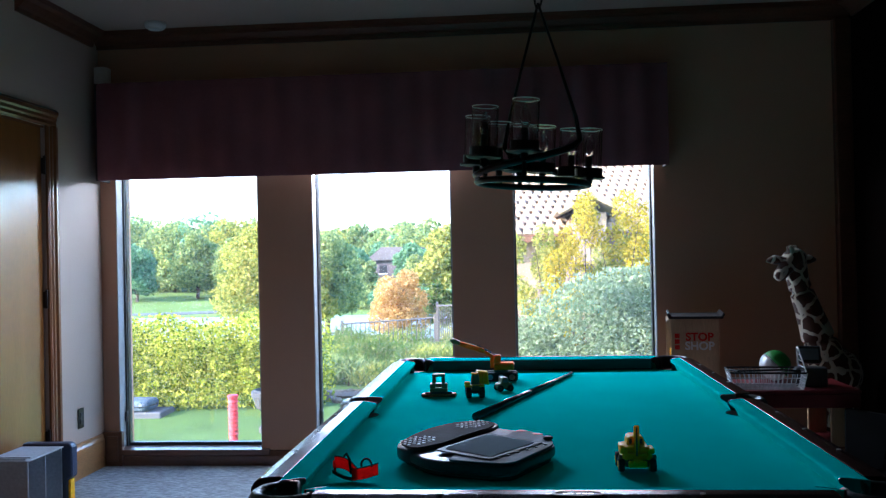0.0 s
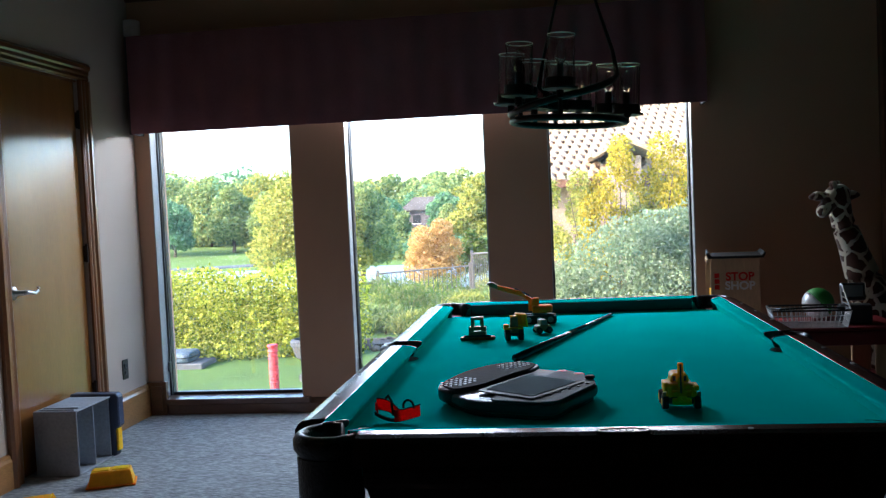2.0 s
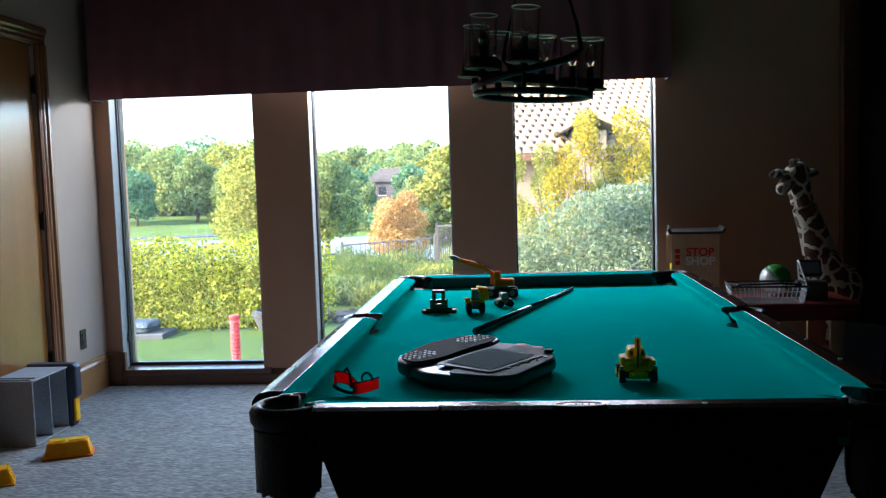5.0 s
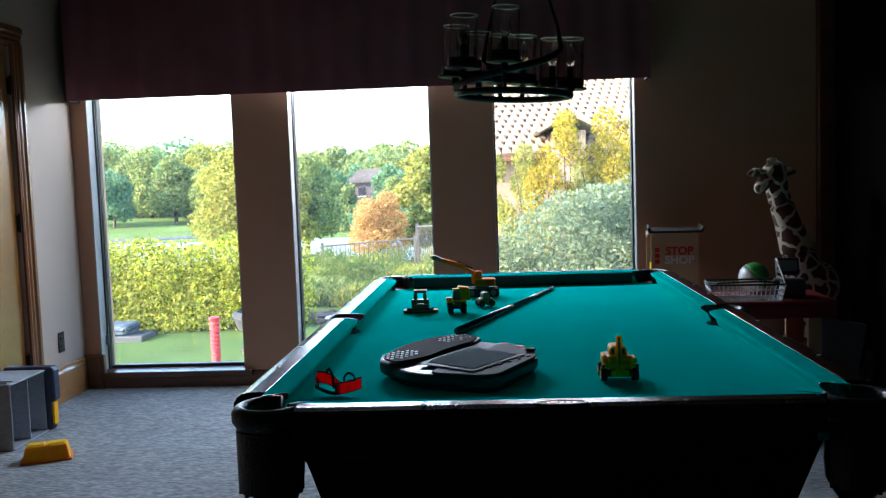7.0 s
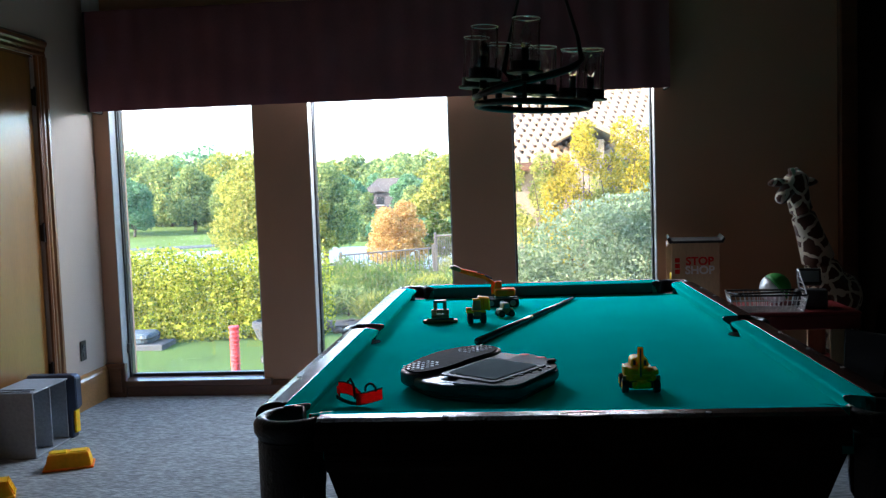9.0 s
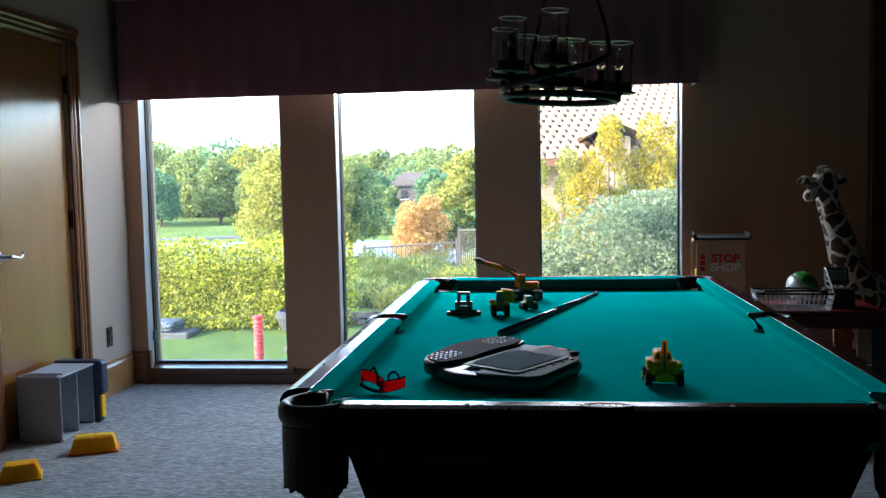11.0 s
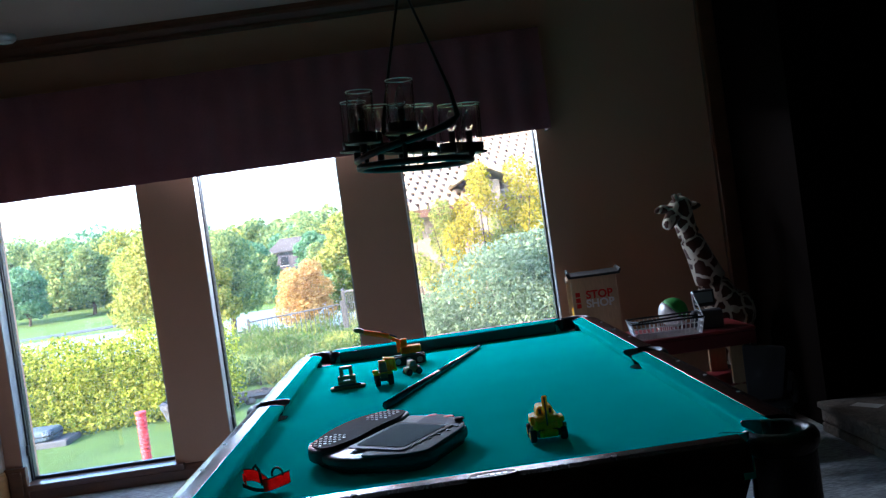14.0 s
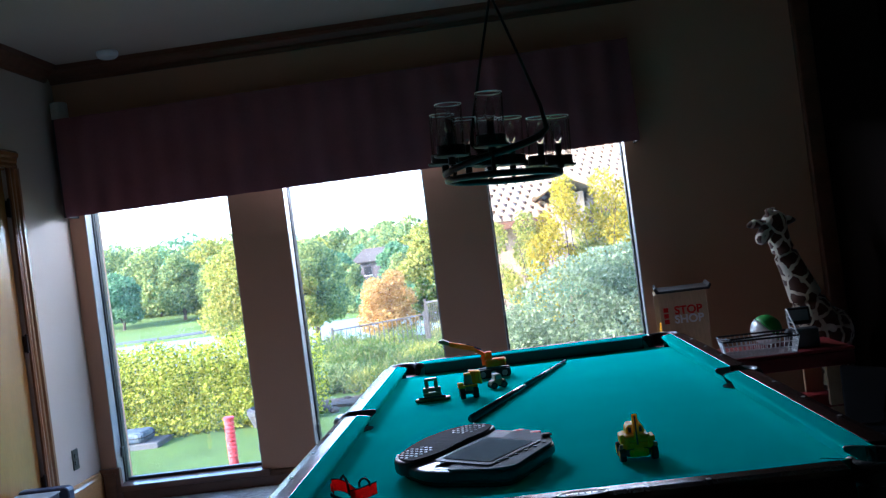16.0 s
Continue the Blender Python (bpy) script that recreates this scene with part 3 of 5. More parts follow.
# wooden rails, a rounded top each, with pearl sights
def rail(length):
    sec = [(0, RAIL - 0.055), (0, RAIL + 0.0015), (-0.002, RAIL + 0.0025), (-0.035, RAIL + 0.002), (-0.052, RAIL - 0.002), (-0.064, RAIL - 0.009), (-WW, RAIL - 0.022), (-WW, RAIL - 0.055)]
    return prism([(y, z) for y, z in sec], 0, length, "x")


for px, py, rot, ln in ((-hx - CW, hy - 0.06, -90, half + 0.035), (-hx - CW, -0.055, -90, half + 0.02), (hx + CW, -hy + 0.06, 90, half + 0.02), (hx + CW, 0.055, 90, half + 0.02),
                        (-hx + 0.05, -hy - CW, 0, 2 * hx - 0.1), (hx - 0.05, hy + CW, 180, 2 * hx - 0.1)):
    r = part("rail", rail(ln), M["black_wood"], table, "polished dark wooden rail")
    r.matrix_basis = pose(px, py, 0, 0, 0, rot)
    for k in range(3):
        s = part("sight", lathe([(0.0055, 0), (0.0055, 0.0012), (0.004, 0.0016)], 10, at=(ln * (k + 1) / 4, -0.035, RAIL + 0.0032)), M["pearl"], r)
# oval plate on the near rail
pl = part("name_plate", lathe([(0.052, 0), (0.052, 0.0015), (0.048, 0.002)], 32), M["bronze"], table, "oval metal plate with worn lettering")
pl.matrix_basis = pose(0.017, -hy - CW - 0.036, RAIL + 0.0025) @ Matrix.Diagonal((1, 0.36, 0.5, 1))
part("plate_rim", tube([(0.047 * math.cos(a), 0.047 * math.sin(a), 0.0025) for a in np.linspace(0, 2 * math.pi, 33)[:-1]], 0.0025, 6, None, True), M["nickel"], pl)
for k in range(5):
    part("bar", box(-0.03 + k * 0.0125, -0.012, 0.0021, -0.021 + k * 0.0125, 0.012, 0.0032), M["nickel"], pl)
# cabinet: rounded apron and tapered body
ox, oy = hx + CW + WW - 0.006, hy + CW + WW - 0.006
apr = [(0, RAIL - 0.056), (0.003, RAIL - 0.066), (0.003, RAIL - 0.075), (-0.006, RAIL - 0.08), (-0.008, RAIL - 0.092), (-0.018, RAIL - 0.105), (-0.06, RAIL - 0.105), (-0.06, RAIL - 0.056)]
for nm, ax, s, ln in (("apron", "x", -1, ox - 0.18), ("apron", "x", 1, ox - 0.18), ("apron", "y", -1, oy - 0.18), ("apron", "y", 1, oy - 0.18)):
    off = oy if ax == "x" else ox
    part(nm, prism([(s * (off + p[0]), p[1]) for p in apr], -ln, ln, ax), M["black_wood"], table)
bm = bmesh.new()
top = [bm.verts.new((sx * (hx - (0.005 if sx > 0 else 0.028)), sy * (hy - 0.0), RAIL - 0.075)) for sx, sy in ((-1, -1), (1, -1), (1, 1), (-1, 1))]
low = [bm.verts.new((sx * (hx - (0.12 if sx > 0 else 0.135)), sy * (hy - 0.2), 0.25)) for sx, sy in ((-1, -1), (1, -1), (1, 1), (-1, 1))]
bm.faces.new(top), bm.faces.new(low[::-1])
for k in range(4):
    bm.faces.new((low[k], low[(k + 1) % 4], top[(k + 1) % 4], top[k]))
bmesh.ops.recalc_face_normals(bm, faces=bm.faces)
part("cabinet", bm, M["black_wood"], table)
for sx in (-1, 1):
    for sy in (-1, 1):
        lg = part("leg", lathe([(0.055, FL), (0.06, 0.04), (0.05, 0.06), (0.035, 0.1), (0.04, 0.16), (0.05, 0.3), (0.052, 0.42), (0.04, 0.52), (0.03, 0.575), (0.031, 0.6), (0.042, 0.615), (0.056, 0.64), (0.06, 0.68), (0.056, RAIL - 0.07)], 20), M["black_wood"], table, "turned dark wooden leg", smooth=True)
        lg.location = (sx * (hx + (0.045 if sx > 0 else 0.015)), sy * (hy + 0.0), 0)


def pocket(corner):
    """A leather pocket round the origin, open towards +x (corner: towards +x +y), with iron, net shield and fringe."""
    r0, r1 = 0.05, 0.077
    arc = np.linspace(radians(80), radians(370), 22) if corner else np.linspace(radians(95), radians(265), 14)
    bm = bmesh.new()
    prev = None
    for a in arc:
        c, s = math.cos(a), math.sin(a)
        ring = [bm.verts.new((r * c, r * s, z)) for r, z in ((r0, BED - 0.06), (r0, RAIL - 0.014), (r0 + 0.004, RAIL - 0.005), (r0 + 0.013, RAIL - 0.001), (r1 - 0.006, RAIL - 0.006), (r1 + 0.001, RAIL - 0.017), (r1, RAIL - 0.034), (r1 - 0.01, RAIL - 0.05))]
        if prev:
            for k in range(len(ring) - 1):
                bm.faces.new((prev[k], ring[k], ring[k + 1], prev[k + 1]))
            bm.faces.new((prev[-1], ring[-1], ring[0], prev[0]))
        else:
            first = ring
        prev = ring
    bm.faces.new(first[::-1]), bm.faces.new(prev)
    bmesh.ops.recalc_face_normals(bm, faces=bm.faces)
    return bm


def shield(corner, drop, seed, first):
    rng = random.Random(seed)
    arc = np.linspace(radians(first), radians(350), 40) if corner else np.linspace(radians(105), radians(255), 24)
    bm = bmesh.new()
    r = 0.07 if corner else 0.05
    for a, b in zip(arc, arc[1:]):
        z0 = RAIL - 0.05
        z1 = z0 - drop + 0.012 * rng.random()
        m = a + (b - a) * 0.9
        vs = [bm.verts.new((rr * math.cos(q), rr * math.sin(q), z)) for rr in (r, r - 0.006) for q, z in ((a, z0), (b, z0), (b, z0 - drop * 0.62), (m, z1), (a + (b - a) * 0.1, z1), (a, z0 - drop * 0.62))]
        bm.faces.new(vs[:6]), bm.faces.new(vs[6:][::-1])
        for k in range(6):
            bm.faces.new((vs[k], vs[6 + k], vs[6 + (k + 1) % 6], vs[(k + 1) % 6]))
    bmesh.ops.recalc_face_normals(bm, faces=bm.faces)
    return bm


for i, (px, py, rot, cor) in enumerate(((-hx - 0.018, -hy - 0.022, 0, 1), (hx + 0.042, -hy - 0.022, 90, 1), (hx + 0.022, hy + 0.022, 180, 1), (-hx - 0.022, hy + 0.022, 270, 1), (-hx - 0.055, 0, 0, 0), (hx + 0.055, 0, 180, 0))):
    pk = part("pocket", pocket(cor), M["leather"], table, "black leather corner pocket" if cor else "black leather side pocket", smooth=True)
    pk.matrix_basis = pose(px, py, 0, 0, 0, rot)
    part("fringe", shield(cor, 0.138 if cor else 0.07, i, 112 if i == 1 else 100), M["leather"], pk, "fringed leather shield")
    part("pocket_hole", lathe([(0.062 if cor else 0.051, BED + 0.001), (0.062 if cor else 0.051, BED + 0.002)], 20), M["leather"], pk)
    for a in ((95, 355) if cor else (100, 260)):
        q = radians(a)
        part("screw", lathe([(0.0035, RAIL - 0.002), (0.003, RAIL + 0.0), (0.001, RAIL + 0.0005)], 10, at=(0.062 * math.cos(q), 0.062 * math.sin(q), 0)), M["nickel"], pk)

# ---- chandelier ----
chand = thing("chandelier", "dark bronze ring chandelier with clear glass candle cups", "chandelier", (0.285, 2.68, 0))
chand.matrix_world = pose(0.285, 2.68, 0) @ pose(0, 0, 1.55) @ pose(0, 0, 0, 0, 3, 0) @ pose(0, 0, -1.55)
R = 0.188
def ring_pts(r, z, n=48):
    return [(r * math.cos(2 * math.pi * k / n), r * math.sin(2 * math.pi * k / n), z) for k in range(n)]


part("lower_ring", tube(ring_pts(R * 0.97, 1.532), 0.011, 8, None, True), M["bronze"], chand, smooth=True)
apex = 2.13
for a0, sweep in ((-40, -140), (122, -125)):
    c, q = math.cos(radians(a0)), math.sin(radians(a0))
    pts = [(0, 0, apex), (R * 0.5 * c, R * 0.5 * q, 1.92), (R * 0.9 * c, R * 0.9 * q, 1.74)]
    for k in range(15):
        a = radians(a0 + sweep * k / 14)
        pts.append((R * math.cos(a), R * math.sin(a), 1.685 - 0.13 * min(1, (k + 0.3) / 12) ** 0.5))
    part("arm", tube(pts, [0.0045, 0.0045, 0.006, 0.009] + [0.0115] * (len(pts) - 4), 8), M["bronze"], chand, smooth=True)
for deg, dz in ((-99, 0.03), (-146, 0.018), (170, 0.006), (127, 0.004), (103, 0.002), (79, 0.0), (46, -0.016), (14, -0.028)):
    a = radians(deg)
    cx, cy, cz = R * 1.02 * math.cos(a), R * 1.02 * math.sin(a), 1.588 + dz
    cup = part("cup", lathe([(0.012, -0.03), (0.012, -0.006), (0.055, -0.004), (0.057, 0.002), (0.046, 0.003), (0.046, 0.03), (0.014, 0.03)], 20, at=(cx, cy, cz)), M["bronze"], chand, "flat bronze candle pan")
    part("sleeve", lathe([(0.011, 0.018), (0.011, 0.07), (0.009, 0.072)], 12, at=(cx, cy, cz)), M["candle"], cup)
    part("bulb", lathe([(0.009, 0.072), (0.016, 0.088), (0.0175, 0.1), (0.0135, 0.12), (0.006, 0.138), (0.001, 0.146), (0.0006, 0.1445), (0.005, 0.137), (0.0125, 0.12), (0.0163, 0.1), (0.0148, 0.0885), (0.008, 0.0728)], 14, at=(cx, cy, cz)), M["bulb"], cup, "clear candle bulb", smooth=True)
    bm = bmesh.new()
    lathe([(0.043, 0.005), (0.043, 0.158), (0.0415, 0.16), (0.04, 0.158), (0.04, 0.005)], 28, bm, at=(cx, cy, cz))
    part("glass_cylinder", bm, M["glass"], cup, "clear glass cylinder shade", smooth=False)
    # a thin metal ring is added for the glint along the glass edge
    part("rim_glint_ring", tube([(cx + 0.0415 * math.cos(q), cy + 0.0415 * math.sin(q), cz + 0.1608) for q in np.linspace(0, 2 * math.pi, 29)[:-1]], 0.0017, 6, None, True), M["rim"], cup, "shiny metal ring for the glint on the glass rim")
    part("bracket", tube([(cx, cy, cz - 0.02), (cx * 0.95, cy * 0.95, 1.532)], 0.008, 6), M["bronze"], cup)
for k in range(9):
    z = apex + 0.02 + k * 0.064
    if z < CEIL - 0.08:
        turn = (k % 2) * math.pi / 2
        part("chain_link", tube([(0.012 * math.cos(q) * math.cos(turn), 0.012 * math.cos(q) * math.sin(turn), z + 0.038 * math.sin(q)) for q in np.linspace(0, 2 * math.pi, 13)[:-1]], 0.0035, 6, None, True), M["bronze"], chand)
part("canopy", lathe([(0.008, CEIL - 0.08), (0.012, CEIL - 0.06), (0.05, CEIL - 0.03), (0.065, CEIL - 0.008), (0.065, CEIL - 0.001)], 24), M["bronze"], chand, smooth=True)

# ---- outside ----
def land(x, y):
    prof = [(5, -0.3), (7, -0.28), (9.2, -0.225), (11, -0.28), (16, -0.65), (21, -1.15), (32, -1.8), (45, -2.8), (60, -5.2), (66, -6.0), (94, -6.0), (99, -4.75), (120, -4.3), (200, -3.0), (600, 4), (3000, 8)]
    z = float(np.interp(y, [p[0] for p in prof], [p[1] for p in prof]))
    if 12 < y < 60:
        z += 0.012 * max(-25, min(25, x + 2)) * min(1, (y - 12) / 8)
    if y > 100:
        z += 0.25 * math.sin(x * 0.05) + 0.2 * math.sin(y * 0.07 + x * 0.03)
    return z


bm = bmesh.new()
xs = [-1500, -600, -300, -180] + list(np.linspace(-120, 80, 81)) + [140, 300, 600, 1500]
ys = [-1500, -300, -60, -8] + [5.0, 6, 8, 9, 10, 11, 12, 14, 16, 18, 20, 21, 23, 26, 29, 32, 36, 40, 45, 50, 55, 60, 63, 66, 70, 80, 90, 94, 96, 99, 102, 108, 114, 120, 130, 145, 160, 180, 200, 260, 400, 600, 1200, 3000]
grid = [[bm.verts.new((x, y, land(x, y) if y > 4.9 else -0.3)) for x in xs] for y in ys]
for a, b in zip(grid, grid[1:]):
    for k in range(len(xs) - 1):
        bm.faces.new((a[k], a[k + 1], b[k + 1], b[k]))
ground = obj("ground", bm, M["grass"], smooth=True)
ground.data.materials.append(M["far_ground"])
for f in ground.data.polygons:
    if f.center.y > 11.5:
        f.material_index = 1
tagged(ground, "mown green lawn falling away to a lake shore", "ground", kind="structure")
tagged(obj("lake_water", box(-150, 56, -5.6, 120, 99, -5.0), M["water"]), "still lake with the pale sky reflection put into its colour", "lake", kind="structure")
# the path along the far shore
bm = bmesh.new()
prev = None
for k in range(41):
    x = -70 + k * 2.0
    y = 101.5 + 0.16 * (x + 45) + 0.004 * (x + 45) ** 2 * (1 if x > -45 else 0.2)
    row = [bm.verts.new((x, y, land(x, y) + 0.12)), bm.verts.new((x, y + 2.6, land(x, y + 2.6) + 0.12)), bm.verts.new((x, y + 2.6, land(x, y) - 0.5)), bm.verts.new((x, y, land(x, y) - 0.8))]
    if prev:
        for q in range(4):
            bm.faces.new((prev[q], row[q], row[(q + 1) % 4], prev[(q + 1) % 4]))
    prev = row
bmesh.ops.recalc_face_normals(bm, faces=bm.faces)
tagged(obj("path", bm, M["path"]), "pale concrete shore path beside the lake", "path", kind="structure")

# the hedge: twigs inside, leaves all round
def leafy(name, label, category, lobes, leaf, size, count, seed, stems=10, fill=0.45, slim=0.6, upright=0.0, kind=""):
    rng = np.random.default_rng(seed)
    lob = np.array(lobes, float)
    base = (float(lob[:, 0].mean()), float(lob[:, 1].mean()), land(float(lob[:, 0].mean()), float(lob[:, 1].mean())))
    t = thing(name, label, category, base, kind=kind)
    lob[:, :3] -= base
    bm = bmesh.new()
    for k in range(stems):
        c = lob[k % len(lob)]
        d = rng.normal(size=3) * 0.5
        tip = c[:3] + d * c[3:] * 0.9
        tube([(c[0] * 0.8, c[1], -0.05), tuple((c[:3] * (0.9, 1, 0.5) + tip * (0.1, 0, 0)).tolist()), tuple(tip.tolist())], [0.014, 0.01, 0.003], 5, bm)
    part("stems", bm, M["bark"], t)
    pts = crown_points(rng, lob, count, fill)
    quads("foliage", pts, size * (0.6 + 0.8 * rng.random(count)), leaf, t, rng, upright, slim)
    return t


rng = random.Random(3)
lobes = []
for k in range(46):
    x = -7.2 + k * 0.115 + 0.05 * rng.random()
    for z in (-0.16, 0.06, 0.36):
        lobes.append((x, 8.95 + 0.12 * rng.random(), z + 0.12 * rng.random() + 0.02 * max(0, x + 4.4), 0.26, 0.3, 0.26))
leafy("hedge", "thick clipped hedge with yellow-green sunlit leaves", "hedge", lobes, L["hedge"], 0.0175, 115000, 11, stems=60)

sage = [(0.95, 8.3, 0.45, 0.75, 0.6, 0.62), (1.75, 8.4, 0.55, 0.8, 0.6, 0.62), (0.45, 8.1, 0.05, 0.55, 0.5, 0.5), (1.3, 7.9, 0.05, 0.8, 0.5, 0.55), (2.3, 8.0, 0.1, 0.7, 0.5, 0.7), (1.35, 8.5, 0.75, 0.6, 0.5, 0.42), (0.25, 8.2, 0.35, 0.32, 0.4, 0.36), (2.0, 7.7, -0.05, 0.6, 0.4, 0.4)]
leafy("sage_bush", "large silvery green sage bush outside the window", "bush", sage, L["sage"], 0.022, 62000, 12, stems=40, slim=0.45)

# golden shrubs in front of the neighbouring roof
for k, (x, y, h, s) in enumerate(((0.5, 13.4, 2.3, 0.4), (0.92, 13.0, 2.75, 0.42), (1.62, 13.8, 2.15, 0.4), (2.0, 13.2, 2.72, 0.46), (2.55, 13.6, 2.6, 0.45))):
    lob = []
    rr = random.Random(20 + k)
    for q in range(12):
        a, z = rr.random() * 6.28, 0.6 + (h - 0.9) * q / 11
        w = s * (0.5 + 0.55 * q / 11) * (0.5 + 0.6 * rr.random())
        lob.append((x + w * math.cos(a), y + w * math.sin(a), -0.5 + z, s * 0.42, s * 0.42, s * 0.6))
    leafy("golden_shrub", "tall upright shrub with golden sunlit leaves", "shrub", lob, L["gold"] if k % 2 else L["oak_yellow"], 0.03, 6500, 40 + k, stems=16, slim=0.4, upright=0.3)

# grasses and low shrubs round the fence
rr = random.Random(5)
for k in range(48):
    if k >= 30:
        y = 9.7 + rr.random() * 4.2
        x = (y + 0.3) * -rr.uniform(0.05, 0.215) + 0.23
        h = 0.26 + 0.24 * rr.random()
    elif k < 18:
        y = 12.4 + rr.random() * 7.5
        x = (y + 0.3) * -rr.uniform(0.07, 0.215) + 0.23
        h = 0.22 + 0.14 * rr.random() + (0.3 if x < -0.16 * y and y < 15 else 0)
    else:
        y = 22 + rr.random() * 5
        x = (y + 0.3) * -rr.uniform(0.05, 0.22) + 0.23
        h = 0.55 + 0.3 * rr.random()
    g = land(x, y)
    lob = [(x + 0.4 * rr.uniform(-1, 1), y + 0.25 * rr.uniform(-1, 1), g + h * rr.uniform(0.35, 0.75), 0.34, 0.3, h * 0.42) for _ in range(6)]
    leafy("meadow_shrub", "soft green feathery shrub in the garden bed", "shrub", lob, (L["grass"], L["grass"], L["oak"], L["grass"], L["oak_yellow"])[k % 5], 0.045, 2300, 60 + k, stems=10, slim=0.13, upright=0.5)

# fence
def fence(x0, y0, z0, x1, y1, z1, h, label):
    f = thing("iron_fence", label, "fence", (x0, y0, z0))
    n = int(math.hypot(x1 - x0, y1 - y0) / 0.11)
    d = Vector((x1 - x0, y1 - y0, z1 - z0))
    for k in (0, n):
        p = d * k / n
        part("post", box(p.x - 0.03, p.y - 0.03, p.z - 0.25, p.x + 0.03, p.y + 0.03, p.z + h + 0.06, 0.006), M["iron"], f)
    for q in (0.12, h - 0.02):
        part("fence_rail", tube([(0, 0, q), (d.x, d.y, d.z + q)], 0.022, 6), M["iron"], f)
    pk = box(-0.009, -0.009, -0.05, 0.009, 0.009, h)
    me = None
    for k in range(1, n):
        if me is None:
            o = part("picket", pk, M["iron"], f)
            me = o.data
        else:
            o = new("picket", me)
            o.parent = f
        o.location = d * k / n
    return f


fence(-4.0, 21.0, -1.42, -1.78, 21.0, -1.3, 1.16, "black iron picket fence above the lake")
fence(-6.6, 19.6, -1.55, -4.1, 20.9, -1.5, 1.05, "black iron picket fence lower on the slope")
fence(-1.72, 21.0, -1.1, -0.4, 18.6, -0.95, 1.24, "black iron picket fence climbing towards the house")

# trees, far to near
rr = random.Random(9)
for k in range(34):
    x = -95 + k * 3.9 + rr.uniform(-1.5, 1.5)
    y = 150 + rr.uniform(-12, 22)
    h = (12.7 if x < -38 else 10.8) * rr.uniform(0.88, 1.12) + (y - 140) * 0.02
    tree((x, y, land(x, y)), h, h * 0.55, (L["oak"], L["oak_yellow"], L["oak"], L["blue_green"])[k % 4], 0.3, 5200, "broad green tree on the far lake shore", 100 + k, lobes=14, base=0.03, name="oak_tree")
for k in range(24):
    x, y = -120 + k * 6 + rr.uniform(-3, 3), 250 + rr.uniform(-20, 30)
    tree((x, y, land(x, y)), 14.2 * rr.uniform(0.94, 1.08), 8.0, L["oak"], 0.6, 2600, "distant tree in the wooded skyline", 160 + k, base=0.05, name="oak_tree")
for k, (x, y, h, s, lf) in enumerate(((-53, 122, 8.4, 3.9, "blue_green"), (-46.5, 128, 10.5, 4.2, "oak"), (-40, 126, 9.5, 4.2, "oak"), (-60, 126, 9.5, 4.3, "oak"), (-13.5, 118, 7.6, 3.6, "blue_green"), (-9.5, 112, 8.2, 3.4, "oak_yellow"), (-23.5, 124, 8.0, 3.8, "blue_green"), (-12.6, 113, 6.4, 2.6, "oak"), (-19.6, 113, 6.2, 2.4, "oak"), (-16.2, 112, 3.4, 2.0, "blue_green"))):
    tree((x, y, land(x, y)), h, s, L[lf], 0.21, 13000, "leafy shade tree beside the lake", 200 + k, lobes=13, base=0.12, name="shade_tree")
tree((-12.0, 44, land(-12.0, 44)), 6.3, 3.1, L["oak_yellow"], 0.085, 24000, "yellow-green tree lit by low sun", 301, base=0.2, lobes=14, name="sunlit_tree")
tree((-8.5, 40, land(-8.5, 40)), 5.3, 2.0, L["oak"], 0.075, 20000, "dark green tree near the lake", 302, base=0.3, lobes=12, name="shade_tree")
tree((-8.6, 38, land(-8.6, 38)), 4.1, 1.2, L["oak_yellow"], 0.1, 4000, "slender yellow-green young tree beside the lake", 303, base=0.25, lobes=8, name="sunlit_tree")
tree((-4.1, 32, land(-4, 32)), 2.75, 1.35, L["orange"], 0.05, 11000, "small orange autumn tree beside the lake", 304, base=0.15, lobes=11, name="autumn_tree")
tree((-2.9, 34, land(-2.9, 34)), 2.5, 0.8, L["grass"], 0.07, 3000, "pale green sapling behind the fence", 305, base=0.2, lobes=8, name="sapling")

rr = random.Random(31)
for k in range(15):
    x, y = -26 + k * 1.5 + rr.uniform(-0.5, 0.5), 103.5 + rr.uniform(-1, 2)
    g = land(x, y)
    lob = [(x + rr.uniform(-1, 1), y + rr.uniform(-0.6, 0.6), g + rr.uniform(0.3, 1.6), 0.9, 0.8, 0.8) for _ in range(7)]
    leafy("shore_bush", "dense green bush on the far lake shore", "bush", lob, (L["oak"], L["blue_green"], L["oak_yellow"])[k % 3], 0.2, 1500, 400 + k, stems=6)

# far house across the lake
fh = thing("lake_house", "brown two-storey house across the lake", "house", (-17.0, 130, land(-17, 130) - 0.6))
part("wall", box(-4.2, 0, -1, 4.2, 8, 5.6), mat("grey_brick", (0.16, 0.125, 0.12), 0.9, vary=0.2, scale=1), fh)
part("roof", prism([(-4.9, 5.6), (4.9, 5.6), (2.6, 7.5), (-2.6, 7.5)], -0.6, 8.6, "y"), M["slate"], fh, "grey shingle roof")
for k in range(3):
    for z in (0.8, 3.7):
        wd = part("window", box(-3.0 + k * 2.4, -0.06, z, -1.9 + k * 2.4, -0.01, z + 1.2), M["frame"], fh)
        part("window_sill", box(-3.1 + k * 2.4, -0.12, z - 0.12, -1.8 + k * 2.4, -0.062, z - 0.01), M["white"], wd)

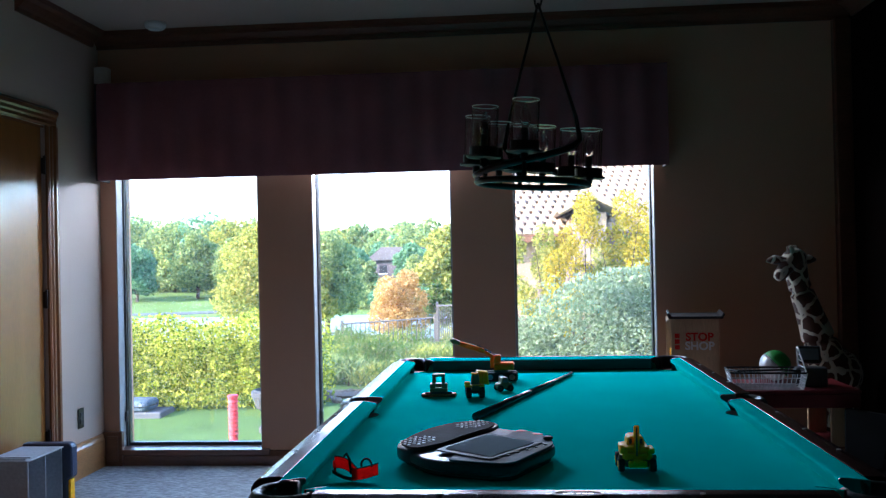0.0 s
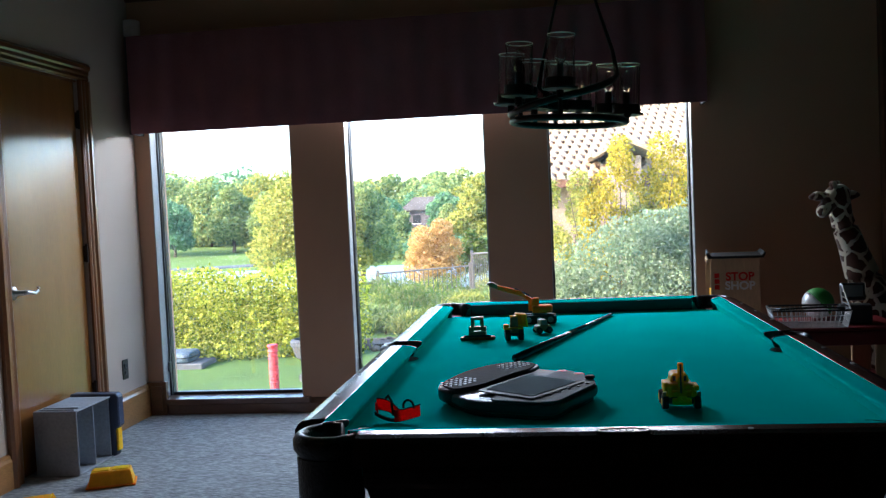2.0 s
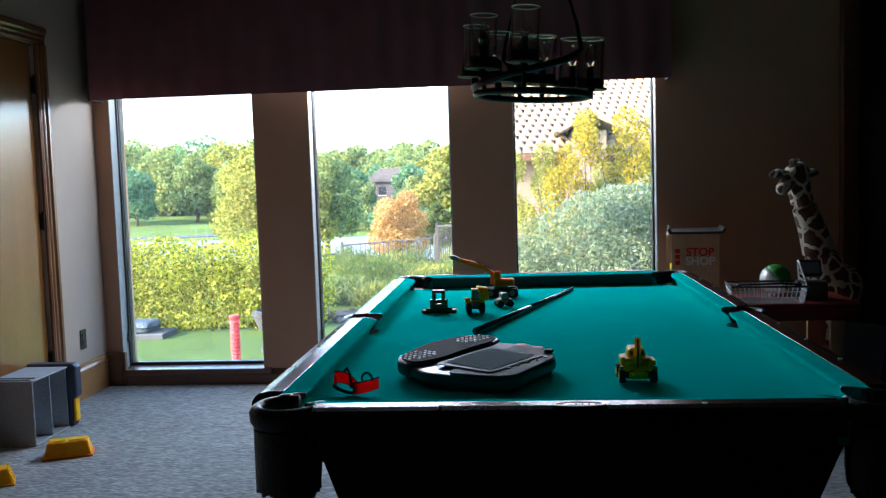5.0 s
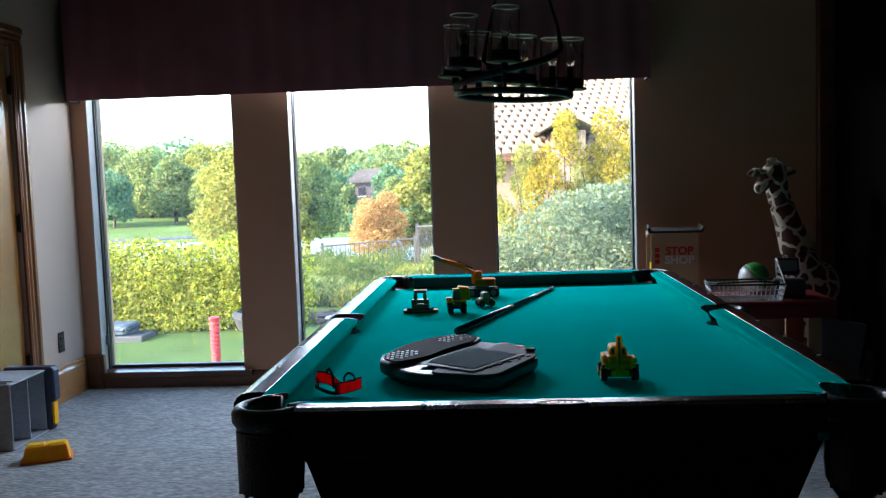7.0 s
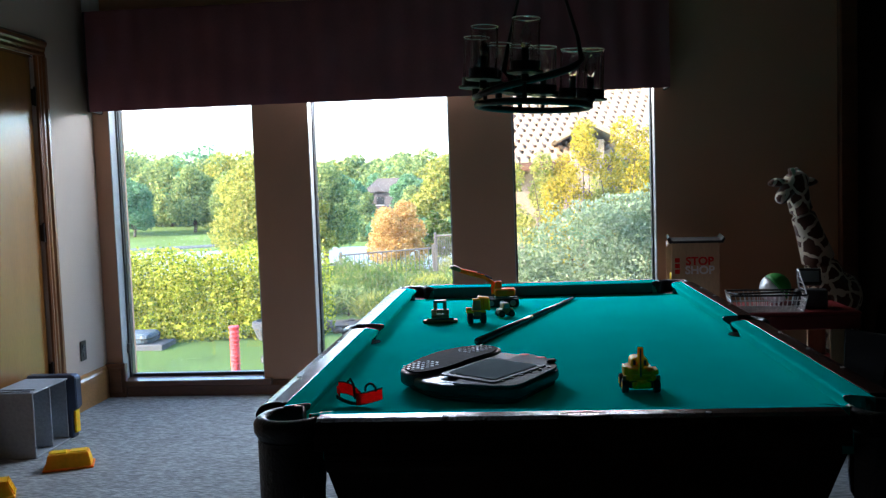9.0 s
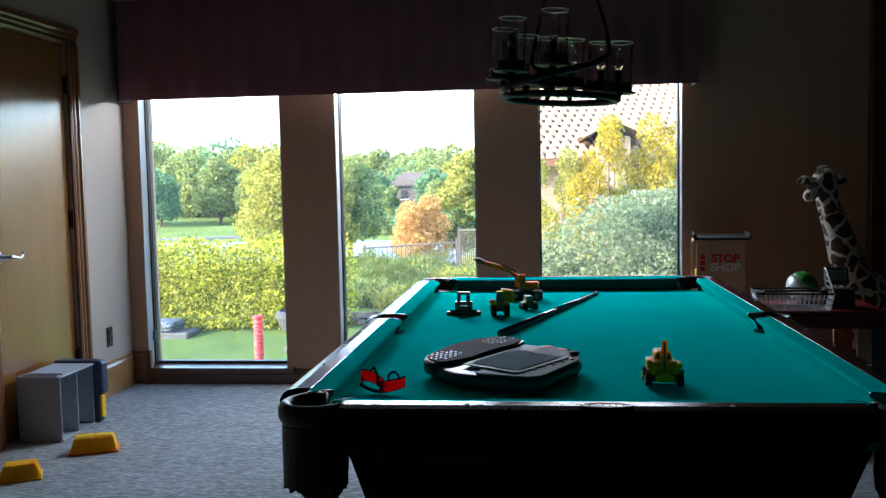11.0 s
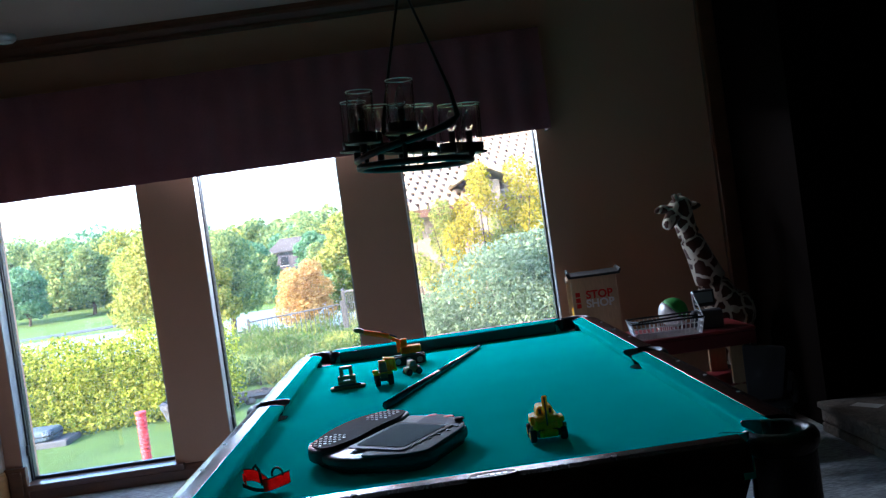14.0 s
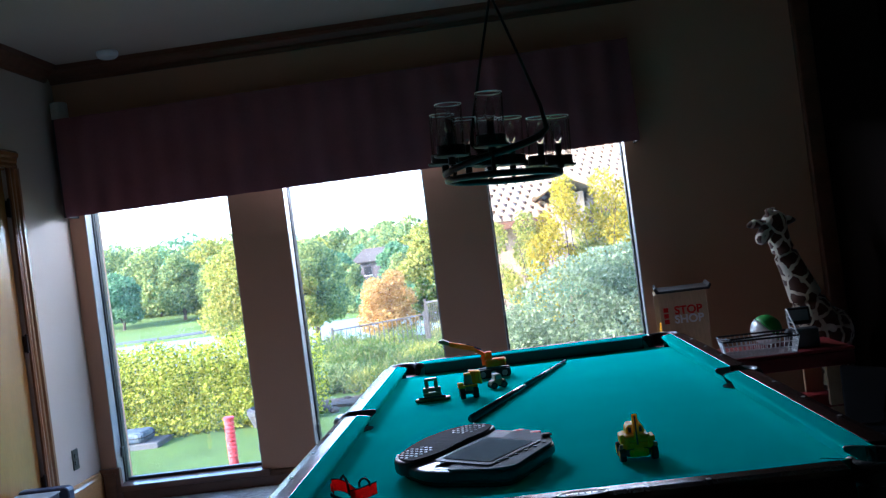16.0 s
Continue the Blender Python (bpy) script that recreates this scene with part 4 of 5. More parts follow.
# neighbouring wing with a clay tile roof
nh = thing("neighbour_house", "stucco house wing with a barrel tile roof", "house", (4.2, 24.5, -0.6))
part("wall", box(-4.6, 0.5, -0.5, 6, 9, 2.3), M["stucco"], nh)
part("fascia", box(-5.1, -0.12, 2.22, 6.5, 0.0, 2.42, 0.01), M["trim_h"], nh, "brown eave board")
bm = box(-5.1, 0, 2.3, 6.5, 6.6, 2.4)
for v in bm.verts:
    v.co.z += 0.47 * v.co.y
part("roof_deck", bm, M["tile"], nh)
sl = math.atan(0.47)
verts, faces = [], []
for r in range(17):
    for c in range(42):
        y0, x = -0.1 + r * 0.4 * math.cos(sl), -5.1 + c * 0.275 + (r % 3) * 0.09
        for e, lift in ((0, 0.07), (0.44, 0.03)):
            for k in range(6):
                a = math.pi * k / 5
                rad = 0.122 if e == 0 else 0.105
                verts.append((x + rad * math.cos(a), y0 + e * math.cos(sl), 2.42 + 0.47 * (y0 + e * math.cos(sl)) + lift + rad * math.sin(a)))
        o = len(verts) - 12
        faces += [(o + k, o + k + 1, o + 7 + k, o + 6 + k) for k in range(5)] + [tuple(range(o, o + 6))]
me = bpy.data.meshes.new("roof_tiles")
me.from_pydata(verts, [], faces)
me.materials.append(M["tile"])
rt = new("roof_tiles", me)
rt.parent = nh
tagged(rt, "rows of pale clay barrel tiles", kind="stuff")
part("gable_wall", box(-2.5, -1.2, 1.6, -1.7, 1.0, 2.94, 0.01), M["stucco"], nh)
part("gable_roof", prism([(-3.0, 2.95), (-2.9, 2.9), (-2.1, 3.3), (-1.3, 2.9), (-1.2, 2.95), (-2.1, 3.42)], -1.6, 2.0, "y", 0.01), M["tile"], nh, "small gable with pale clay tiles")

# ---- things on the floor by the door ----
P = {
    "grey": mat("grey_plastic", (0.33, 0.36, 0.40), 0.5, vary=0.22, scale=6),
    "navy": mat("navy_plastic", (0.03, 0.04, 0.075), 0.4, vary=0.15),
    "yellow": mat("yellow_plastic", (0.80, 0.38, 0.008), 0.5, spec=0.2, glow=0.7, vary=0.12, scale=12),
    "lemon": mat("lemon_plastic", (0.90, 0.50, 0.008), 0.5, spec=0.2, glow=0.5, vary=0.15, scale=15),
    "orange": mat("orange_plastic", (0.85, 0.22, 0.008), 0.5, spec=0.2, glow=0.7, vary=0.12, scale=12),
    "red": mat("red_plastic", (0.60, 0.02, 0.012), 0.45, spec=0.25, vary=0.12, scale=12),
    "red_cloth": mat("red_webbing", (0.88, 0.03, 0.012), 0.75, spec=0.1, glow=0.7, vary=0.2, scale=20, fine=300, bump=0.4),
    "maroon": mat("red_painted_wood", (0.18, 0.014, 0.016), 0.45, vary=0.15),
    "tyre": mat("black_rubber", (0.015, 0.015, 0.015), 0.7, vary=0.2, scale=30),
    "dark": mat("charcoal_plastic", (0.035, 0.037, 0.042), 0.4, vary=0.15),
    "keyboard": mat("matt_charcoal", (0.022, 0.016, 0.017), 0.8, vary=0.15, spec=0.05),
    "pad": mat("graphite_plastic", (0.06, 0.063, 0.072), 0.34, vary=0.12, scale=10, spec=0.2),
    "silver": mat("silver_plastic", (0.085, 0.092, 0.108), 0.5, vary=0.08, spec=0.02),
    "screen": mat("grey_screen", (0.30, 0.36, 0.40), 0.4, vary=0.06, spec=0.0),
    "bezel": mat("slate_bezel", (0.024, 0.028, 0.034), 0.45, vary=0.1, spec=0.03),
    "key": mat("pale_keys", (0.30, 0.31, 0.33), 0.4),
    "olive": mat("olive_plastic", (0.25, 0.19, 0.09), 0.5, vary=0.2),
    "brown": mat("brown_plastic", (0.24, 0.12, 0.045), 0.5, vary=0.25, scale=20),
    "maple": mat("pale_plywood", (0.55, 0.36, 0.20), 0.5, vary=0.15, scale=3, fine=30, stretch=(5, 5, 1)),
    "wire": mat("white_coated_wire", (0.70, 0.70, 0.70), 0.35, 0.3),
    "green": mat("green_ball", (0.03, 0.25, 0.03), 0.5, vary=0.1),
    "fabric": mat("grey_mesh_fabric", (0.06, 0.06, 0.063), 0.9, vary=0.15, fine=300, bump=0.4),
    "stone": mat("grey_cast_stone", (0.06, 0.06, 0.065), 0.9, vary=0.2, scale=12, fine=80, bump=0.5),
    "rock": mat("tan_rock", (0.12, 0.085, 0.06), 0.9, vary=0.3, scale=6, fine=40, bump=0.6, per=0.2),
    "soil": mat("brown_mulch", (0.12, 0.075, 0.045), 0.95, vary=0.4, scale=10, fine=60, bump=0.8),
    "cue_dark": mat("dark_cue_butt", (0.045, 0.055, 0.07), 0.22, vary=0.2, coat=0.5),
    "cue": mat("blue_black_shaft", (0.11, 0.14, 0.17), 0.22, vary=0.15, scale=4, coat=0.5),
}

unit = thing("toy_storage_unit", "grey plastic toy storage unit lying on its side", "storage unit", (-2.382, 3.868, FL))
unit.scale = (1.03, 1.06, 1.0)
t = 0.009
part("side_panel", box(0, 0, 0.0, 0.222, t, 0.325, 0.003), P["grey"], unit)
part("bottom_panel", box(0, t + 0.001, 0.0, 0.222, 0.33, t, 0.002), P["grey"], unit)
part("top_panel", box(0, t + 0.001, 0.317, 0.222, 0.33, 0.325, 0.002), P["grey"], unit)
part("back_panel", box(0, t + 0.001, t + 0.001, t, 0.33, 0.316), P["grey"], unit)
part("divider", box(t + 0.001, 0.165, t + 0.001, 0.215, 0.172, 0.316, 0.002), P["grey"], unit)
part("end_panel", box(t + 0.001, 0.318, t + 0.001, 0.215, 0.326, 0.316, 0.002), P["grey"], unit)
for y in (0.02, 0.06):
    part("rib", box(0.02, y, 0.3255, 0.2, y + 0.012, 0.331, 0.002), P["grey"], unit)
part("top_plate", prism([(-0.0, 0.004), (0.236, 0.004), (0.236, 0.145), (0.262, 0.165), (0.262, 0.322), (0.245, 0.338), (0.0, 0.338)], 0.331, 0.39, "y", 0.006), P["navy"], unit, "dark navy plastic worktop turned upright")
part("yellow_strip", box(0.2365, 0.34, 0.03, 0.25, 0.38, 0.146, 0.002), P["lemon"], unit, "yellow trim strip")

tray = thing("toy_truck_bed", "upside-down yellow toy dump truck bed on the carpet", "toy", (-1.918, 3.735, FL), 22)
bm = bmesh.new()
lo = [bm.verts.new((sx * 0.105, sy * 0.06, 0.0)) for sx, sy in ((-1, -1), (1, -1), (1, 1), (-1, 1))]
mi = [bm.verts.new((sx * 0.1, sy * 0.056, 0.022)) for sx, sy in ((-1, -1), (1, -1), (1, 1), (-1, 1))]
hi = [bm.verts.new((sx * 0.088, sy * 0.042, 0.075)) for sx, sy in ((-1, -1), (1, -1), (1, 1), (-1, 1))]
for a, b in ((lo, mi), (mi, hi)):
    for k in range(4):
        bm.faces.new((a[k], a[(k + 1) % 4], b[(k + 1) % 4], b[k]))
bm.faces.new(hi), bm.faces.new(lo[::-1])
bmesh.ops.bevel(bm, geom=bm.edges[:], offset=0.003, segments=2, affect="EDGES")
part("body", bm, P["yellow"], tray)
part("rim", prism([(-0.112, -0.066), (0.112, -0.066), (0.112, 0.066), (-0.112, 0.066)], 0.001, 0.012, "z", 0.004), P["orange"], tray, "orange lower rim")
for x in (-0.043, 0.043):
    part("recess_frame", box(x - 0.036, -0.028, 0.0755, x + 0.036, 0.028, 0.08, 0.002), P["lemon"], tray)
hop = thing("toy_hopper", "upside-down ribbed yellow toy hopper on the carpet", "toy", (-2.05, 3.325, FL), 28)
bm = bmesh.new()
lo = [bm.verts.new((sx * 0.085, sy * 0.06, 0.004)) for sx, sy in ((-1, -1), (1, -1), (1, 1), (-1, 1))]
hi = [bm.verts.new((sx * 0.06, sy * 0.04, 0.07)) for sx, sy in ((-1, -1), (1, -1), (1, 1), (-1, 1))]
for k in range(4):
    bm.faces.new((lo[k], lo[(k + 1) % 4], hi[(k + 1) % 4], hi[k]))
bm.faces.new(hi), bm.faces.new(lo[::-1])
bmesh.ops.bevel(bm, geom=bm.edges[:], offset=0.003, segments=2, affect="EDGES")
part("body", bm, P["yellow"], hop)
part("rim", box(-0.09, -0.067, 0, 0.09, 0.067, 0.009, 0.003), P["yellow"], hop)
for k in range(7):
    y = -0.04 + k * 0.0133
    part("rib", prism([(0.0825, 0.01), (0.089, 0.01), (0.064, 0.071), (0.059, 0.071)], y - 0.003, y + 0.003, "y"), P["yellow"], hop)
for k in range(6):
    x = -0.03 + k * 0.016
    part("rib", prism([(-0.058, 0.01), (-0.064, 0.01), (-0.043, 0.071), (-0.039, 0.071)], x - 0.003, x + 0.003, "x"), P["yellow"], hop)

# ---- on the table ----
Z = BED + 0.001
tip, way = Vector((0.455, 3.634, Z + 0.007)), Vector((-0.358, -1.058, 0.0)).normalized()
cue = thing("pool_cue", "pool cue lying across the teal cloth", "pool cue", tuple(tip))
q = [tuple(way * s + Vector((0, 0, z))) for s, z in ((0, 0), (0.012, 0), (0.014, 0), (0.03, 0), (0.6, 0.0025), (0.62, 0.0025), (1.15, 0.006))]
part("tip", tube(q[:2], [0.006, 0.0065], 10), P["cue_dark"], cue)
part("ferrule", tube(q[2:4], [0.0068, 0.0068], 10), P["key"], cue)
part("shaft", tube([q[3], q[4]], [0.0068, 0.0105], 12), P["cue"], cue, "glossy dark shaft", smooth=True)
part("butt", tube([q[4], q[5], q[6]], [0.0107, 0.0108, 0.013], 12), P["cue_dark"], cue, smooth=True)

def rounded(pts, r=0.02, n=5):
    """Rounds the corners of an outline."""
    out = []
    m = len(pts)
    for i in range(m):
        p, a, b = Vector(pts[i]), Vector(pts[i - 1]), Vector(pts[(i + 1) % m])
        u, v = (a - p), (b - p)
        rr = min(r, u.length * 0.45, v.length * 0.45)
        s, e = p + u.normalized() * rr, p + v.normalized() * rr
        for k in range(n + 1):
            w = k / n
            out.append(tuple(s.lerp(p, w).lerp(p.lerp(e, w), w)))
    return out


pad = thing("toy_computer", "grey electronic learning toy computer with keyboard and screen", "toy computer", (0.11, 2.03, Z))
pad.scale = (1.05, 1.12, 1.15)
body = rounded([(-0.19, -0.05), (-0.10, -0.19), (0.06, -0.245), (0.10, -0.24), (0.2, -0.05), (0.19, 0.02), (0.13, 0.12), (0.03, 0.19), (-0.10, 0.2)], 0.05)
part("base", prism([(x * 0.95, y * 0.95) for x, y in body], 0.0, 0.01, "z", 0.003, None, 2), P["tyre"], pad)
part("body", prism(body, 0.0105, 0.034, "z", 0.008, None, 3), P["pad"], pad, "dark grey plastic shell", smooth=False)
band = rounded([(-0.06, -0.205), (0.055, -0.243), (0.1, -0.237), (0.198, -0.05), (0.19, 0.015), (0.14, 0.11), (0.1, 0.105), (0.03, -0.05)], 0.03)
part("side_panel", prism([(x * 0.985, y * 0.985) for x, y in band], 0.0345, 0.039, "z", 0.002, None, 2), P["silver"], pad, "silver raised screen surround")
kb = rounded([(-0.195, -0.06), (-0.15, -0.13), (-0.075, -0.07), (-0.02, 0.04), (0.045, 0.13), (0.06, 0.2), (0.0, 0.235), (-0.07, 0.205), (-0.13, 0.13), (-0.165, 0.05)], 0.05)
part("keyboard_housing", prism(kb, 0.0103, 0.041, "z", 0.008, None, 3), P["pad"], pad, "rounded dark keyboard housing")
lid = part("keyboard", prism([(-0.068 + (x + 0.068) * 0.92, 0.045 + (y - 0.045) * 0.94) for x, y in kb], 0.0413, 0.044, "z", 0.001), P["keyboard"], pad, "dark rounded keyboard panel")
kv = Vector((0.56, 0.83, 0)).normalized()
ks = Vector((0.83, -0.56, 0))
for cl, (cx, cy) in enumerate(((-0.14, -0.035), (-0.015, 0.165))):
    for i in range(6):
        for j in range(5):
            if (i in (0, 5)) and (j in (0, 4)):
                continue
            p = Vector((cx, cy, 0)) + kv * ((i - 2.5) * 0.0185) + ks * ((j - 2) * 0.0145)
            part("key", lathe([(0.0042, 0.0441), (0.0042, 0.0449), (0.003, 0.0453)], 8, at=(p.x, p.y, 0)), P["key"], lid)
sc = rounded([(-0.085, -0.12), (0.045, -0.215), (0.165, -0.045), (0.03, 0.06)], 0.012)
part("screen_frame", prism([(0.037 + (x - 0.037) * 1.03, -0.08 + (y + 0.08) * 1.03) for x, y in sc], 0.0395, 0.042, "z", 0.0015), P["bezel"], pad)
part("screen", prism([(0.038 + (x - 0.037) * 0.86, -0.078 + (y + 0.08) * 0.86) for x, y in sc], 0.0425, 0.0433, "z"), P["screen"], pad, "pale grey display")
for k in range(6):
    p = Vector((0.062, -0.195, 0)).lerp(Vector((0.172, -0.06, 0)), k / 5)
    part("button", lathe([(0.0045, 0.0392), (0.0045, 0.041), (0.003, 0.0415)], 8, at=(p.x, p.y, 0)), P["dark"], pad)
for x, y in ((0.115, 0.105), (0.155, 0.065)):
    part("red_button", lathe([(0.016, 0.0345), (0.015, 0.0385), (0.008, 0.04)], 14, at=(x, y, 0)), P["red"], pad, "round red button", smooth=True)
part("knob", box(0.168, -0.01, 0.0395, 0.193, 0.015, 0.046, 0.004), P["silver"], pad)
for k in range(3):
    part("bar", box(-0.085 + k * 0.02, -0.172 - k * 0.006, 0.0342, -0.07 + k * 0.02, -0.16 - k * 0.006, 0.0348), P["key"], pad)


def wheel(r, w, at, parent, axis="y", hub="lemon"):
    bm = lathe([(r * 0.55, -w / 2), (r * 0.92, -w / 2), (r, -w / 4), (r, w / 4), (r * 0.92, w / 2), (r * 0.55, w / 2)], 16, at=at, axis=axis)
    o = part("wheel", bm, P["tyre"], parent, "black rubber tyre")
    part("hub", lathe([(r * 0.5, -w / 2 - 0.001), (r * 0.5, w / 2 + 0.001)], 12, at=at, axis=axis), P[hub], o)
    return o


dz = thing("toy_tow_truck", "yellow toy crane truck with dark wheels", "toy truck", (0.505, 1.885, Z), 0)
part("chassis", box(-0.03, -0.03, 0.012, 0.03, 0.06, 0.03, 0.004), P["dark"], dz)
part("bumper", box(-0.022, -0.044, 0.014, 0.022, -0.031, 0.03, 0.003), P["lemon"], dz)
part("body", box(-0.036, -0.03, 0.0305, 0.036, 0.05, 0.045, 0.003), P["lemon"], dz)
part("deck", box(-0.03, -0.024, 0.0455, 0.03, 0.048, 0.06, 0.003), P["lemon"], dz)
cb = part("cab", prism([(-0.022, 0.0605), (0.022, 0.0605), (0.02, 0.076), (0.014, 0.082), (-0.014, 0.082), (-0.02, 0.076)], -0.004, 0.045, "y", 0.002), P["lemon"], dz)
part("rear_window", box(-0.016, -0.0062, 0.064, -0.009, -0.0045, 0.076), P["dark"], cb)
part("rear_window", box(0.009, -0.0062, 0.064, 0.016, -0.0045, 0.076), P["dark"], cb)
mast = part("mast", box(-0.0075, -0.03, 0.0455, 0.0065, -0.0245, 0.112, 0.002), P["lemon"], dz)
part("groove", box(-0.0025, -0.0315, 0.04, 0.0012, -0.0303, 0.108), P["dark"], mast)
hk = part("hook_plate", prism([(-0.016, 0.018), (0.016, 0.018), (0.01, 0.036), (-0.012, 0.036)], -0.05, -0.0445, "y", 0.002), P["lemon"], dz)
part("hook", tube([(-0.004, -0.052, 0.04), (-0.004, -0.054, 0.03), (0.002, -0.055, 0.026), (0.008, -0.054, 0.03)], 0.002, 6), P["lemon"], hk)
for sx in (-1, 1):
    part("side_box", box(sx * 0.0355 - 0.0055, -0.034, 0.0455, sx * 0.0355 + 0.0055, 0.01, 0.066 if sx < 0 else 0.058, 0.002), P["lemon"], dz)
    part("outrigger", box(sx * 0.026 - 0.004, -0.036, 0.031, sx * 0.026 + 0.004, -0.0305, 0.056, 0.0015), P["lemon"], dz)
    part("lamp", box(sx * 0.04 - 0.004, -0.038, 0.034, sx * 0.04 + 0.004, -0.0315, 0.044, 0.001), P["brown"], dz)
    for y in (-0.02, 0.04):
        wheel(0.018, 0.015, (sx * 0.037, y, 0.018), dz, "x")

st = thing("red_strap", "red webbing strap with black buckles lying looped", "strap", (-0.165, 1.80, Z), -10)
def ribbon(pts, h, material, name, label=""):
    bm = bmesh.new()
    prev = None
    for i, (x, y, z) in enumerate(pts):
        a, b = Vector(pts[max(0, i - 1)]), Vector(pts[min(len(pts) - 1, i + 1)])
        d = (b - a)
        nrm = Vector((-d.y, d.x, 0)).normalized() * 0.0015
        ring = [bm.verts.new((x + s * nrm.x, y + s * nrm.y, z + q * h)) for s, q in ((-1, 0), (1, 0), (1, 1), (-1, 1))]
        if prev:
            for k in range(4):
                bm.faces.new((prev[k], ring[k], ring[(k + 1) % 4], prev[(k + 1) % 4]))
        else:
            bm.faces.new(ring[::-1])
        prev = ring
    bm.faces.new(prev)
    bmesh.ops.recalc_face_normals(bm, faces=bm.faces)
    return part(name, bm, material, st, label)


ribbon([(-0.056 + 0.066 * k / 9, 0.012 - 0.028 * (k / 9) ** 2, 0.021 - 0.018 * k / 9 + 0.006 * math.sin(k / 9 * math.pi)) for k in range(10)], 0.027, P["red_cloth"], "band")
ribbon([(-0.056 + 0.01 * math.sin(a) - 0.004, 0.012 - 0.016 * (1 - math.cos(a)), 0.021 - 0.009 * a) for a in np.linspace(0, 1.5, 6)], 0.018, P["red_cloth"], "band")
ribbon([(-0.054 + 0.058 * k / 9, -0.008 - 0.014 * math.sin(k / 9 * 2.2), 0.013 * (1 - k / 9) ** 1.5) for k in range(10)], 0.008, P["tyre"], "lining", "black inner lining")
ribbon([(0.0 + 0.058 * k / 9, -0.021 + 0.02 * k / 9 - 0.006 * math.sin(k / 9 * math.pi), 0.0 + 0.012 * (k / 9) ** 1.3) for k in range(10)], 0.027, P["red_cloth"], "band")
part("edge_tape", tube([(0.0 + 0.06 * k / 9, -0.0225 + 0.02 * k / 9 - 0.006 * math.sin(k / 9 * math.pi), 0.028 + 0.012 * (k / 9) ** 1.3) for k in range(10)], 0.0015, 5), P["tyre"], st)
part("edge_tape", tube([(-0.056 + 0.066 * k / 9, 0.0105 - 0.028 * (k / 9) ** 2, 0.049 - 0.018 * k / 9 + 0.006 * math.sin(k / 9 * math.pi)) for k in range(10)], 0.0015, 5), P["tyre"], st)
part("buckle", tube([(0.034 + 0.013 * math.cos(a), -0.014, 0.036 + 0.016 * math.sin(a)) for a in np.linspace(-0.2, math.pi + 0.2, 12)], 0.0028, 6), P["tyre"], st)
part("tie", tube([(-0.03, 0.006, 0.05), (-0.022, 0.002, 0.058), (-0.012, -0.004, 0.046), (-0.006, -0.016, 0.028), (-0.002, -0.021, 0.016)], 0.0032, 6), P["tyre"], st)

fg = thing("toy_control_cab", "small brown toy cab on a dark base plate", "toy", (-0.075, 3.05, Z), 2)
part("base_plate", prism(rounded([(-0.066, -0.02), (0.066, -0.02), (0.066, 0.02), (-0.066, 0.02)], 0.015), 0, 0.012, "z", 0.003), P["brown"], fg)
bm = bmesh.new()
for x0, x1, z0, z1 in ((-0.033, 0.033, 0.0125, 0.032), (-0.033, -0.012, 0.0322, 0.05), (0.012, 0.033, 0.0322, 0.05), (-0.012, 0.012, 0.036, 0.05), (-0.024, -0.011, 0.0502, 0.075), (0.011, 0.024, 0.0502, 0.075), (-0.024, 0.024, 0.0752, 0.085)):
    box(x0, -0.016, z0, x1, 0.016, z1, 0.002, bm)
part("cab", bm, P["olive"], fg)
part("step", box(-0.05, -0.022, 0.0125, 0.05, -0.017, 0.02, 0.001), P["dark"], fg)

yt = thing("toy_dump_truck", "yellow toy dump truck with big black wheels", "toy truck", (0.065, 3.03, Z), 6)
part("chassis", box(-0.018, -0.04, 0.018, 0.018, 0.05, 0.034, 0.003), P["dark"], yt)
part("cab", prism([(-0.02, 0.05), (0.012, 0.05), (0.01, 0.086), (-0.016, 0.086)], -0.03, 0.0, "y", 0.003), P["olive"], yt, "dark cab")
part("grille", box(-0.017, -0.0445, 0.03, 0.012, -0.041, 0.048, 0.002), P["brown"], yt)
part("roof", box(-0.018, -0.033, 0.0865, 0.008, -0.004, 0.092, 0.0015), P["lemon"], yt)
part("fender", box(-0.044, -0.044, 0.042, 0.03, -0.012, 0.0495, 0.003), P["lemon"], yt)
part("fender_front", box(-0.044, -0.047, 0.05, -0.022, -0.02, 0.062, 0.003), P["lemon"], yt)
bedp = part("bed", prism([(0.002, 0.05), (0.05, 0.042), (0.046, 0.09), (0.004, 0.096)], 0.004, 0.05, "y", 0.003), P["lemon"], yt, "tipped yellow dump bed")
for k in range(3):
    part("rib", box(0.009 + k * 0.014, 0.001, 0.052, 0.013 + k * 0.014, 0.0036, 0.088, 0.001), P["yellow"], bedp)
for sx in (-1, 1):
    for y in (-0.03, 0.034):
        wheel(0.023, 0.019, (sx * 0.024 - 0.004, y, 0.023), yt, "x", "dark")

ex = thing("toy_excavator", "orange toy excavator with a raised jointed arm", "toy excavator", (0.15, 3.47, Z), 0)
for y in (-0.03, 0.03):
    part("track", prism(rounded([(-0.07, 0.0), (0.07, 0.0), (0.07, 0.036), (-0.07, 0.036)], 0.017), y - 0.012, y + 0.012, "y", 0.002), P["tyre"], ex, "black crawler track")
    for x in (-0.045, 0.0, 0.045):
        part("roller", lathe([(0.012, y - 0.0135), (0.012, y + 0.0135)], 12, at=(x, 0, 0.018), axis="y"), P["key"], ex)
part("turntable", lathe([(0.03, 0.03), (0.03, 0.044)], 16), P["dark"], ex)
part("body", box(-0.03, -0.032, 0.0445, 0.055, 0.032, 0.075, 0.006), P["orange"], ex, "orange engine housing")
